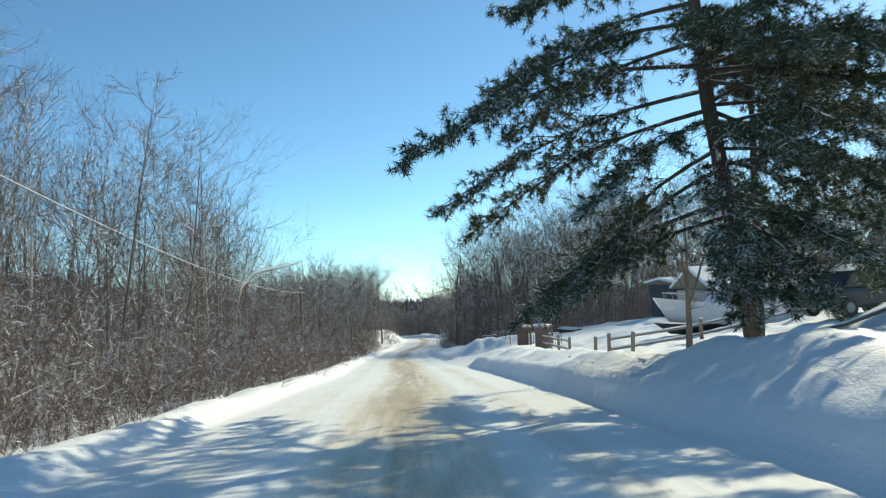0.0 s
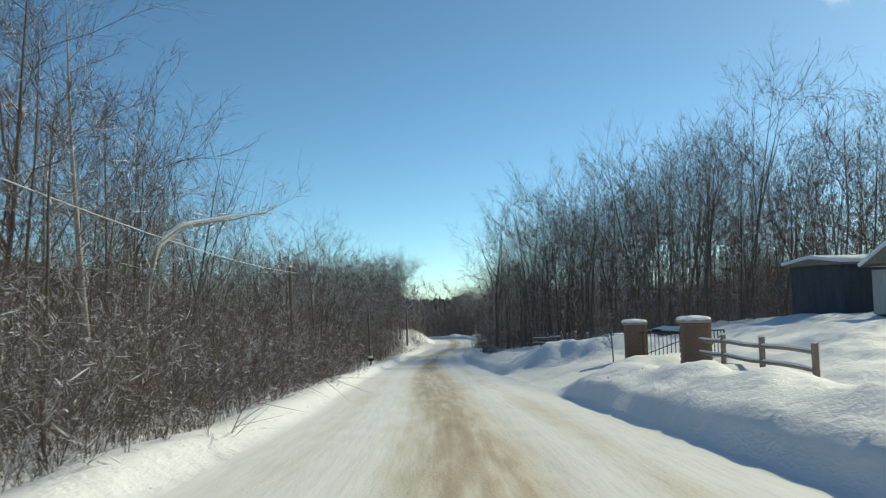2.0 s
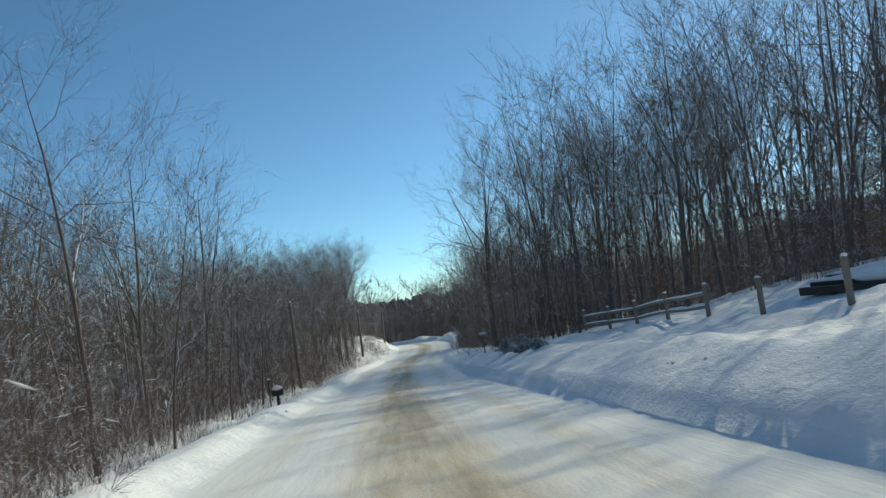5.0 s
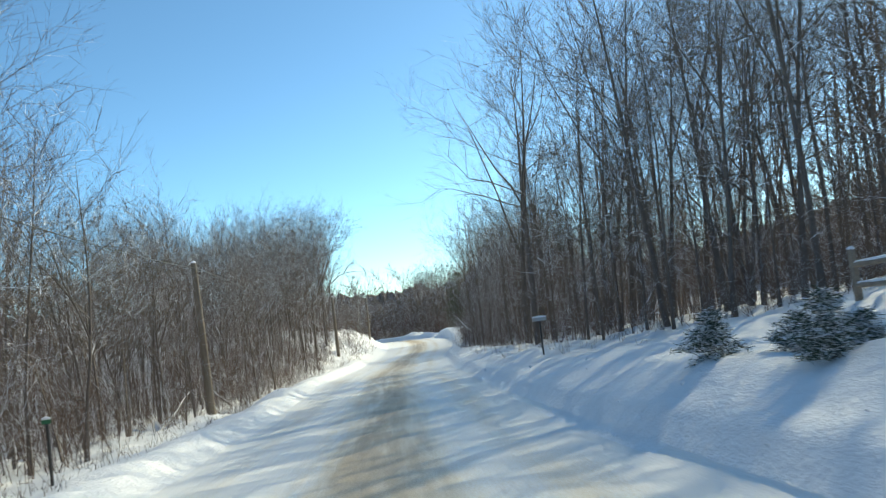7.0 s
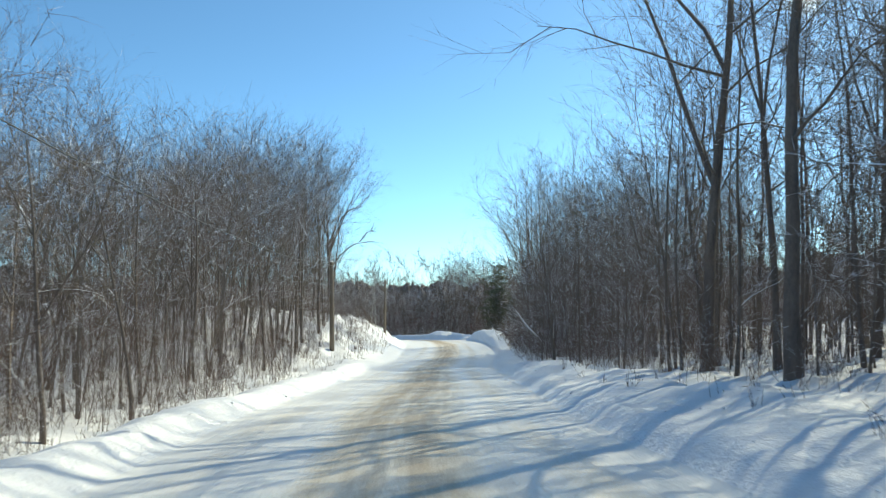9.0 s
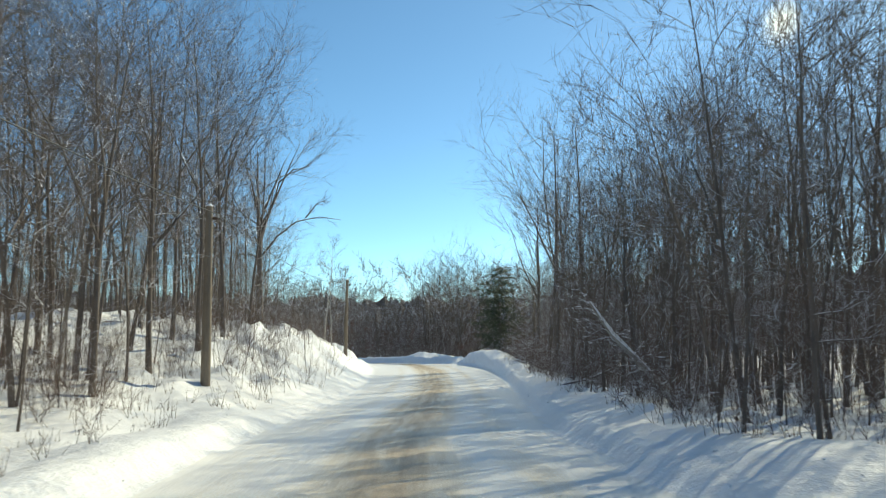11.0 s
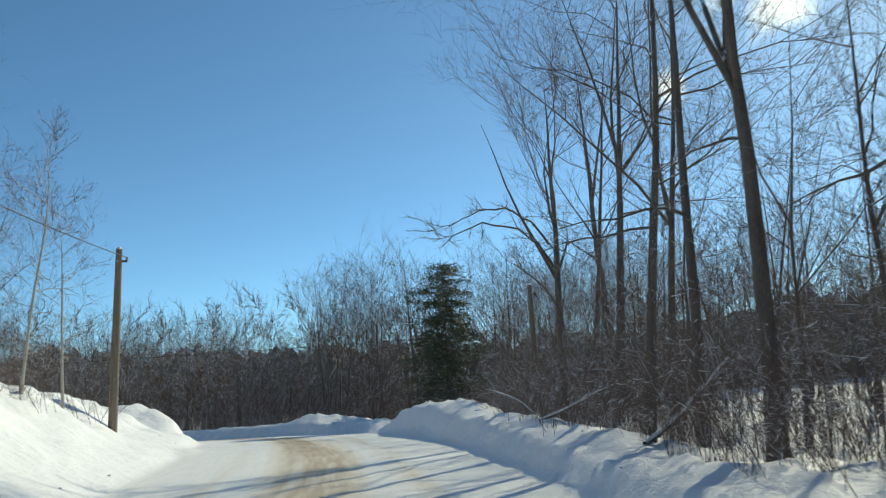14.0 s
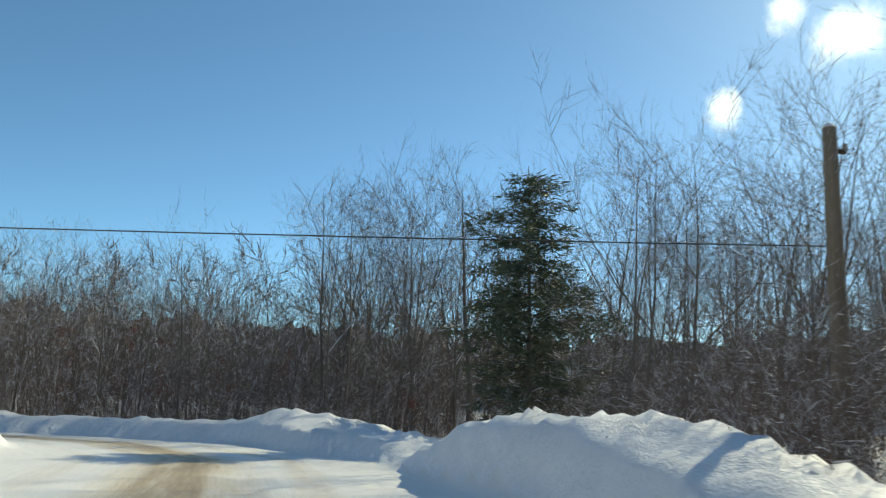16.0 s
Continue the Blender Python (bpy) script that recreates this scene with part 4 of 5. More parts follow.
def fir(x, y, tall, wide, seed, name, label, mat, whorls=16, needle=0.2):
    rng = np.random.default_rng(seed)
    wood, leaf = Tubes(), Tubes()
    trunk = rise((0, 0, -0.2), (0, 0, 1), tall, 6, rng, 0.02, 0)
    wood.add(trunk, tall * 0.013 * np.linspace(1, 0.1, 7), 6)
    for k in range(whorls):
        s = 0.06 + 0.9 * (k / whorls)
        for a in np.arange(6) * math.tau / 6 + rng.uniform(0, 1):
            long = wide * ((1 - s) ** 0.6 if tall < 3 else min(1.0, 2.4 * (1.05 - s)) * (0.5 + 0.5 * min(1.0, s / 0.45)) * (0.72 + 0.28 * math.sin(9 * s + 2 * a))) * rng.uniform(0.45, 1.2) + 0.05 * tall * (1 - s)
            root = np.array([0, 0, s * tall])
            tip = root + (long * math.cos(a), long * math.sin(a), long * rng.uniform(-0.35, 0.25))
            wood.add(np.array([root, (root + tip) / 2 + (0, 0, 0.05 * long), tip]), tall * 0.0025 * np.array([1, 0.7, 0.3]), 3)
            for u in np.linspace(0.2, 1.0, max(3, int(long / needle * 1.3))):
                n = 15
                dirs = rng.normal(size=(n, 3)) * (1, 1, 0.6) + (tip - root) / long
                dirs /= np.linalg.norm(dirs, axis=1, keepdims=True)
                spot = root + (tip - root) * u
                leaf.slivers(np.repeat(spot[None], n, 0) + rng.normal(0, needle * 0.4, (n, 3)), dirs, needle * rng.uniform(0.7, 1.7, n), needle * 0.2)
    ob = empty(name, x, y, stand(x, y), 0, label, "tree")
    raw_part("trunk", *wood.arrays(), BARK, ob, True)
    raw_part("foliage", *leaf.arrays(), mat, ob)
    return ob


big_pine(8.1, 17.6)
fir(12.5, 199.8, 10.4, 3.0, 31, "fir_tree", "dark green ragged conifer standing among bare trees", FIR_NEEDLE, 22, 0.3)
for n, (x, y, h) in enumerate(((3.9, 82.6, 0.66), (4.2, 80.4, 0.8), (4.6, 81.7, 0.5), (4.5, 78.6, 0.4), (4.9, 80.9, 0.46))):
    fir(x, y, h, 0.42, 40 + n, "spruce_sapling", "small snow-laden spruce sapling poking out of the snow", SNOWY_NEEDLE, 9, 0.07)


# ---- trees with a look of their own ----
def single_tree(name, x, y, arrays, bark, label, turn=0.0, lean=(0, 0)):
    (tv, tf), (cv, cf) = arrays
    ob = empty(name, x, y, stand(x, y) - 0.05, turn, label, "tree")
    ob.matrix_world = pose(x, y, stand(x, y) - 0.05, LEAN_Y + lean[1], LEAN_X + lean[0], 0) @ pose(0, 0, 0, 0, 0, turn)
    raw_part("trunk", tv, tf, bark, ob, True)
    raw_part("crown", cv, cf, TWIG, ob)
    return ob


single_tree("birch_tree", -10.8, 43.0, bare_tree(301, 13.5, 17, 4, 7, 0.3, 0.13, spread=0.6, steep=(0.9, 1.4)), PALE_BARK, "pale-barked tree with short crooked snow-covered limbs", 30)
single_tree("oak_tree", -7.5, 168.9, bare_tree(302, 12.5, 17, 7, 9, 0.36, 0.24, fork=True, spread=1.3, steep=(0.6, 1.25)), BARK, "stout leafless oak with spreading crooked limbs on a snowy bank", 80)
single_tree("roadside_tree", 7.1, 110.4, bare_tree(303, 15.5, 17, 6, 7, 0.3, 0.16, fork=True), BARK, "tall dark-trunked leafless tree at the edge of the road", 10)
single_tree("roadside_tree", 7.6, 116.0, bare_tree(309, 16.5, 17, 6, 7, 0.3, 0.17, fork=True), BARK, "tall thick-trunked leafless tree at the edge of the road", 70)
single_tree("arching_tree", 12.3, 178.2, bare_tree(304, 13.0, 15, 6, 9, 0.3, 0.17, fork=True, spread=1.25, steep=(0.7, 1.3)), BARK, "leafless tree leaning over the road with arching limbs", 200, (-3, 0))
for n, (x, y, h, r) in enumerate(((12.9, 175.2, 16.0, 0.16), (11.0, 169.1, 15.5, 0.13), (10.9, 166.5, 15.0, 0.12), (10.4, 163.4, 16.0, 0.15), (11.1, 161.0, 15.5, 0.14), (13.4, 178.8, 15.0, 0.11), (13.6, 173.0, 15.5, 0.13))):
    single_tree("roadside_tree", x, y, bare_tree(380 + n, h, 17, 6, 6, 0.3, r, fork=n % 3 == 0, fine=0.005), BARK, "tall straight leafless tree with a dark trunk", 47 * n, (2.5, 0))
single_tree("roadside_tree", 15.2, 180.5, bare_tree(306, 15.0, 14, 6, 9, 0.35, 0.18, fork=True), BARK, "tall leafless tree with a forked crown", 300, (1, 0))
single_tree("roadside_tree", 11.5, 206.0, bare_tree(307, 12.5, 14, 6, 9, 0.3, 0.14, fork=True), BARK, "leafless tree with a narrow upswept crown", 0)
single_tree("roadside_tree", -10.8, 91.5, bare_tree(310, 12.5, 15, 5, 9, 0.3, 0.13, fork=True), BARK, "tall slender leafless tree standing over the lower woods", 0)
for n, (x, y, h) in enumerate(((-9.4, 25.3, 11.4), (-11.0, 36.1, 12.6), (-10.2, 38.0, 11.0), (-12.8, 27.0, 11.5), (-8.8, 36.0, 8.5), (-12.4, 52.0, 10.5))):
    single_tree("slender_tree", x, y, bare_tree(330 + n, h, 15, 4, 8, 0.2, 0.065, spread=0.7, fine=0.008), PALE_BARK if n % 2 else BARK, "tall slender leafless tree rising out of the roadside brush", 50 * n)
for n, (x, y, h) in enumerate(((-3.9, 175.0, 7.5), (-3.5, 177.4, 6.6))):
    single_tree("slender_tree", x, y, bare_tree(360 + n, h, 12, 4, 6, 0.25, 0.05, spread=0.8), PALE_BARK, "thin pale leafless sapling on the snowy bank", 70 * n, (3, 0))
single_tree("yard_tree", 9.0, 24.3, bare_tree(308, 4.8, 9, 5, 7, 0.2, 0.12, fork=True, spread=1.6, steep=(0.5, 1.1)), BARK, "small forked leafless tree standing in the snowy yard", 45)



def long_limb(ob, lines, sprayed, seed):
    """Long crooked limbs of their own shape, given along the valley's slope, on a standing tree."""
    rng, wood, fine = np.random.default_rng(seed), Tubes(), Tubes()
    inv = ob.matrix_world.inverted()
    for r0, pts in lines:
        pts = np.array([inv @ Vector((px, py, pz + GRADE * py)) for px, py, pz in pts])
        u = np.linspace(0, len(pts) - 1, 3 * len(pts) - 2)
        line = np.stack([np.interp(u, np.arange(len(pts)), pts[:, k]) for k in range(3)], 1) + rng.normal(0, 0.018, (len(u), 3))
        wood.add(line, r0 * np.linspace(1, 0.15, len(u)), 6)
        for _ in range(sprayed):
            k = rng.integers(len(u) // 4, len(u) - 1)
            seg = line[k + 1] - line[k]
            w = side_way(seg / np.linalg.norm(seg), rng, rng.uniform(0.4, 1.0)) + (0, 0, 0.15)
            sub = rise(line[k], w / np.linalg.norm(w), rng.uniform(0.4, 1.1), 3, rng, 0.4, 0.15)
            fine.add(sub, 0.018 * np.array([1, 0.7, 0.45, 0.2]), 3)
            sprays(fine, sub, 16, 0.45, 0.007, rng)
    raw_part("long_limb", *wood.arrays(), BARK, ob, True)
    raw_part("crown", *fine.arrays(), TWIG, ob)


oak = bpy.data.objects["oak_tree"]
long_limb(oak, [(0.075, [(-7.6, 168.9, 8.6), (-6.4, 168.7, 10.1), (-5.2, 168.5, 11.0), (-3.7, 168.3, 11.3), (-2.3, 168.1, 11.05)]), (0.05, [(-4.6, 168.4, 11.2), (-3.9, 168.3, 12.1), (-3.3, 168.0, 12.3)]),
                (0.095, [(-7.6, 168.9, 10.0), (-7.0, 168.8, 11.4), (-6.3, 168.6, 13.6), (-5.4, 168.5, 14.4), (-4.3, 168.4, 14.6)]), (0.09, [(-7.6, 168.9, 11.5), (-8.1, 168.6, 13.6), (-8.6, 168.4, 15.2)])], 9, 91)
arch = bpy.data.objects["arching_tree"]
long_limb(arch, [(0.06, [(12.3, 178.3, 7.4), (11.7, 178.1, 8.2), (10.95, 177.9, 8.7), (9.6, 177.6, 8.8), (8.6, 177.4, 8.4), (7.8, 177.2, 8.1)]), (0.052, [(12.2, 178.3, 8.2), (11.5, 178.1, 9.0), (10.5, 177.8, 9.4), (9.5, 177.5, 9.2), (8.5, 177.2, 8.7), (7.6, 177.0, 8.4)])], 12, 92)

# a broken pale limb arching over the brush
broken = empty("broken_tree", -9.9, 44.6, stand(-9.9, 44.6), 0, "snapped pale tree whose snow-topped limb arches over the brush", "tree")
tb = Tubes()
tb.add([(0, 0, -0.3), (0.05, 0.1, 2.0), (0.1, 0.2, 4.2), (0.35, 0.6, 5.6), (0.9, 1.3, 6.3), (1.35, 1.9, 6.42), (1.8, 2.4, 6.6), (2.3, 2.8, 6.66), (2.8, 3.4, 6.9), (3.2, 3.7, 6.98), (3.6, 4.2, 7.3)], [0.11, 0.1, 0.095, 0.085, 0.07, 0.06, 0.05, 0.04, 0.03, 0.02, 0.01], 8)
raw_part("trunk", *tb.arrays(), PALE_BARK, broken, True)
tb, rb = Tubes(), np.random.default_rng(77)
sprays(tb, np.array([(0.9, 1.3, 6.3), (1.8, 2.4, 6.6), (2.8, 3.4, 6.9), (3.6, 4.2, 7.3)]), 34, 0.9, 0.008, rb)
tb.add(rise((0.35, 0.6, 5.6), (0.35, 0.2, 1), 2.4, 4, rb, 0.3, 0.2), [0.05, 0.045, 0.035, 0.02, 0.008], 4)
tagged(raw_part("twig_mass", *tb.arrays(), PALE_BARK, broken), kind="stuff")
tb = Tubes()
tb.add([(0.3, 0.5, 5.62), (0.6, 0.9, 6.08), (0.95, 1.35, 6.4), (1.4, 1.9, 6.56), (1.85, 2.4, 6.68), (2.4, 2.9, 6.84), (2.9, 3.4, 6.97)], [0.02, 0.07, 0.085, 0.06, 0.065, 0.045, 0.01], 7)
for _ in range(40):
    q = np.array((0.6, 0.9, 5.9)) + np.array((2.8, 3.2, 1.2)) * rb.uniform(0, 1) + rb.normal(0, 0.3, 3)
    w = rb.normal(0, 0.09, 3) * (1, 1, 0.3)
    tb.add([q - w, q, q + w], rb.uniform(0.015, 0.04) * np.array([0.3, 1, 0.3]), 4)
raw_part("snow_load", *tb.arrays(), SNOW, broken, True, "snow lying along the arching limb")

leaner = empty("leaning_tree", 8.2, 138.6, stand(8.2, 138.6), 0, "half-fallen tree loaded with snow, leaning into the brush", "tree")
tb = Tubes()
line = np.array([(0, 0, -0.2), (-0.6, 0.15, 0.45), (-1.15, 0.35, 1.1), (-1.75, 0.5, 1.75), (-2.3, 0.6, 2.6)])
tb.add(line, [0.1, 0.09, 0.075, 0.06, 0.03], 7)
raw_part("trunk", *tb.arrays(), PALE_BARK, leaner, True)
tb = Tubes()
sprays(tb, line, 260, 0.9, 0.009, rb, (0.5, 1.3), 0.05)
for _ in range(26):
    q = line[rb.integers(1, 5)] + rb.normal(0, 0.12, 3)
    tb.add(rise(q, (rb.normal(), rb.normal(), 0.4), rb.uniform(0.7, 1.7), 3, rb, 0.4, -0.2), [0.014, 0.011, 0.008, 0.003], 3)
tagged(raw_part("twig_mass", *tb.arrays(), BRUSH, leaner), kind="stuff")
tb = Tubes()
tb.add(line[1:] + (0, 0, 0.06), [0.02, 0.06, 0.065, 0.02], 6)
for _ in range(120):
    q = line[rb.integers(1, 5)] + rb.normal(0, 0.36, 3) * (1, 1, 0.7)
    w = rb.normal(0, 0.05, 3) * (1, 1, 0.3)
    tb.add([q - w, q, q + w], rb.uniform(0.008, 0.02) * np.array([0.3, 1, 0.3]), 4)
tagged(raw_part("snow_load", *tb.arrays(), SNOW, leaner, True, "fresh snow lying along the trunk"), kind="stuff")


# ---- utility poles and the line ----
def utility_pole(x, y, top, lean=(0.0, 0.0), arm=True):
    base = stand(x, y)
    h = top + GRADE * y - base
    ob = empty("utility_pole", x, y, base, 0, "weathered brown wooden utility pole beside the road", "pole", "poles along the road")
    t = Tubes()
    t.add([(0, 0, -0.5), (lean[0] * h * 0.5, lean[1] * h * 0.5, h * 0.5), (lean[0] * h, lean[1] * h, h)], [0.15, 0.13, 0.105], 12)
    raw_part("shaft", *t.arrays(), POLE_WOOD, ob, True)
    bm = bmesh.new()
    bmesh.ops.create_cone(bm, cap_ends=True, segments=12, radius1=0.12, radius2=0.04, depth=0.08, matrix=Matrix.Translation((lean[0] * h, lean[1] * h, h + 0.03)))
    part("snow_cap", bm, SNOW, ob, "little cap of snow")
    if arm:
        bm = bmesh.new()
        box(bm, (0.34, 0.07, 0.07), (lean[0] * h * 0.93 + 0.1, lean[1] * h * 0.93, h * 0.93), 0.012)
        part("bracket", bm, IRON, ob)
        bm = bmesh.new()
        bmesh.ops.create_cone(bm, cap_ends=True, segments=10, radius1=0.05, radius2=0.035, depth=0.12, matrix=Matrix.Translation((lean[0] * h * 0.93 + 0.26, lean[1] * h * 0.93, h * 0.93 + 0.08)))
        part("insulator", bm, STONE_CAP, ob)
    return Vector((x + lean[0] * h * 0.93 + 0.26, y + lean[1] * h * 0.93, base + h * 0.93 + 0.13))


LINE = [Vector((-9.1, 4.0, 6.2))]
for x, y, top, lean in ((-8.7, 65.0, 6.2, (-0.02, 0.0)), (-7.4, 103.3, 5.5, (-0.02, -0.01)), (-4.8, 142.8, 6.5, (0.0, 0.0)), (-2.6, 179.6, 8.6, (0.02, -0.02)), (13.0, 183.5, 7.75, (0.0, 0.0))):
    LINE.append(utility_pole(x, y, top, lean))


PALE_WIRE = plain("cable_pale", (0.4, 0.4, 0.41), (0.7, 0.7, 0.72), 9, 0.7, relief=0.0)


def cable(a, b, sag, radius, label, mat=WIRE):
    t = Tubes()
    u = np.linspace(0, 1, 22)[:, None]
    t.add(np.array(a) + (np.array(b) - np.array(a)) * u - (0, 0, 1) * (4 * sag * u * (1 - u)), np.full(22, radius), 5)
    me = bpy.data.meshes.new("overhead_wire")
    quads(me, *t.arrays(), True)
    me.materials.append(mat)
    return tagged(new("overhead_wire", me), label, "wire", "line along the road")


for n, (a, b) in enumerate(zip(LINE[:-2], LINE[1:-1])):
    # the first span is thicker and paler than the rest
    if n < 1:
        cable(a, b, 1.2, 0.017, "pale grey overhead wire slung between wooden poles", PALE_WIRE)
    else:
        cable(a, b, 0.7, 0.014, "thin black overhead wire slung between wooden poles")
cable((-55, 192, 6.35 + GRADE * 192), LINE[-1] + Vector((-0.26, 0, -1.67)), 0.5, 0.011, "thick black overhead cable crossing above the bend")


# ---- the yard by the gate ----
def gate_pillar(x, y):
    z = stand(x, y) - 0.1
    ob = empty("gate_pillar", x, y, z, -4, "square red-brown brick gate pillar capped with stone and snow", "pillar", "gate pillars")
    bm = bmesh.new()
    box(bm, (0.64, 0.64, 1.38), (0, 0, 0.69), 0.008)
    part("shaft", bm, BRICK, ob)
    brick = None
    for course in range(17):
        for side in range(4):
            for k in range(3):
                off = (k - 1) * 0.216 + (0.1 if course % 2 else 0.0)
                if abs(off) > 0.25:
                    continue
                if brick is None:
                    bm = bmesh.new()
                    box(bm, (0.2, 0.03, 0.064), (0, 0, 0), 0.004)
                    piece = part("brick", bm, BRICK, ob)
                    brick = piece.data
                else:
                    piece = new("brick", brick)
                    piece.parent = ob
                piece.matrix_basis = pose(0, 0, 0, 0, 0, side * 90) @ pose(off, -0.322, 0.06 + course * 0.079)
    bm = bmesh.new()
    box(bm, (0.82, 0.82, 0.09), (0, 0, 1.42), 0.015)
    part("capstone", bm, STONE_CAP, ob)
    bm = bmesh.new()
    bmesh.ops.create_icosphere(bm, subdivisions=3, radius=1)
    for v in bm.verts:
        u = Vector(v.co)
        flat = 1.0 / max(abs(u.x), abs(u.y), 0.72)
        v.co = (u.x * 0.43 * min(flat, 1.25), u.y * 0.43 * min(flat, 1.25), 1.46 + max(u.z, 0) * 0.11 + 0.015 * math.sin(9 * u.x + 4 * u.y))
    part("snow_cap", bm, SNOW, ob, "rounded cushion of snow")
    return ob


gate_pillar(7.25, 41.5)
gate_pillar(7.2, 48.0)


def gate_leaf(x, y, turn, wide, high=0.95):
    z = stand(x, y)
    ob = empty("iron_gate", x, y, z, turn, "rusty wrought-iron driveway gate leaf standing half open", "gate", "driveway gate")
    for name, size, at in (("rail", (wide, 0.03, 0.04), (wide / 2, 0, 0.12)), ("rail", (wide, 0.03, 0.04), (wide / 2, 0, high)), ("stile", (0.05, 0.05, high), (0, 0, high / 2)), ("stile", (0.04, 0.04, high), (wide, 0, high / 2))):
        part(name, box(bmesh.new(), size, at, 0.004), IRON, ob)
    k = 0.16
    while k < wide - 0.08:
        part("bar", box(bmesh.new(), (0.02, 0.02, high - 0.05), (k, 0, high / 2 + 0.02)), IRON, ob)
        k += 0.17
    brace = Matrix.Rotation(-math.atan2(high - 0.15, wide), 4, "Y")
    part("brace", box(bmesh.new(), (math.hypot(wide, high - 0.15), 0.02, 0.03), (wide / 2, 0, high / 2), 0, brace), IRON, ob)
    return ob


def gate_post(x, y):
    """The wooden post beside a pillar that its gate leaf hangs on."""
    z = stand(x, y) - 0.1
    ob = empty("gate_post", x, y, z, 0, "yellowish weathered wooden post beside a brick gate pillar", "post", "driveway gate")
    part("shaft", box(bmesh.new(), (0.1, 0.1, 1.3), (0, 0, 0.65), 0.012), POST_WOOD, ob)
    bm = bmesh.new()
    bmesh.ops.create_icosphere(bm, subdivisions=2, radius=0.065, matrix=Matrix.Translation((0, 0, 1.32)) @ Matrix.Diagonal((1, 1, 0.6, 1)))
    part("snow_cap", bm, SNOW, ob, "small cap of snow")


POST_WOOD = plain("yellowed_wood", (0.2, 0.14, 0.07), (0.42, 0.31, 0.17), 6, 0.85, relief=0.4, stretch=(1, 1, 0.2))
gate_post(7.85, 41.9)
gate_post(7.75, 48.4)
gate_leaf(7.3, 47.7, -50, 2.2)
gate_leaf(7.3, 41.7, 35, 1.5)


def fence_post(x, y, tall=0.8, lean=0.0, wide=0.11):
    z = stand(x, y) - 0.15
    ob = empty("fence_post", x, y, z, 8, "weathered grey split-wood fence post standing in snow", "fence post", "yard fence")
    ob.matrix_world = pose(x, y, z, lean, -lean, 8)
    bm = bmesh.new()
    box(bm, (wide, wide * 0.9, tall + 0.15), (0, 0, (tall + 0.15) / 2), 0.012)
    for v in bm.verts:
        v.co.x += 0.012 * math.sin(v.co.z * 7 + x)
        v.co.y += 0.012 * math.sin(v.co.z * 5 + y)
    part("post", bm, GREY_WOOD, ob)
    bm = bmesh.new()
    bmesh.ops.create_icosphere(bm, subdivisions=2, radius=0.07, matrix=Matrix.Translation((0, 0, tall + 0.16)) @ Matrix.Diagonal((1, 1, 0.6, 1)))
    part("snow_cap", bm, SNOW, ob, "small cap of snow")
    return Vector((x, y, z + 0.15))


def rails(a, b, heights=(0.24, 0.6), thick=0.09, group="yard fence"):
    d = b - a
    for h in heights:
        ob = empty("fence_rail", a.x, a.y, a.z + h, 0, "weathered grey split rail with a ridge of snow", "fence rail", group)
        t = Tubes()
        u = np.linspace(0, 1, 6)[:, None]
        line = np.array(d)[None] * u + np.stack([np.zeros(6), np.zeros(6), 0.02 * np.sin(u[:, 0] * 4 + a.y)], 1)
        t.add(line, np.full(6, thick * 0.55), 6)
        raw_part("rail", *t.arrays(), GREY_WOOD, ob, True)
        t = Tubes()
        t.add(line + (0, 0, thick * 0.45), thick * np.array([0.2, 0.42, 0.38, 0.45, 0.4, 0.2]), 6)
        raw_part("snow_ridge", *t.arrays(), SNOW, ob, True, "ridge of snow")


p1, p2, p3 = fence_post(7.3, 39.4), fence_post(7.25, 36.9), fence_post(7.25, 34.4)
start = Vector((7.2, 40.9, p1.z))
rails(start, p1), rails(p1, p2), rails(p2, p3)
p4, p5, p6 = fence_post(7.05, 28.9, 0.75, -6), fence_post(7.1, 27.0, 0.85), fence_post(7.3, 24.9, 0.85, -5)
p7, p8, p9 = fence_post(11.0, 28.4, 0.8), fence_post(15.6, 30.2, 0.8), fence_post(20.2, 32.0, 0.8)
rails(p5, p7), rails(p7, p8), rails(p8, p9)
# the rail fence on the slope
slope = [fence_post(x, y, 0.95) for x, y in ((7.9, 60.5), (8.0, 64.5), (8.2, 68.5), (8.4, 72.2), (8.5, 75.8), (8.5, 79.2), (8.4, 82.6), (8.2, 86.0))]
for a, b in zip(slope[3:-1], slope[4:]):
    rails(a, b, (0.3, 0.68), 0.1, "slope fence")


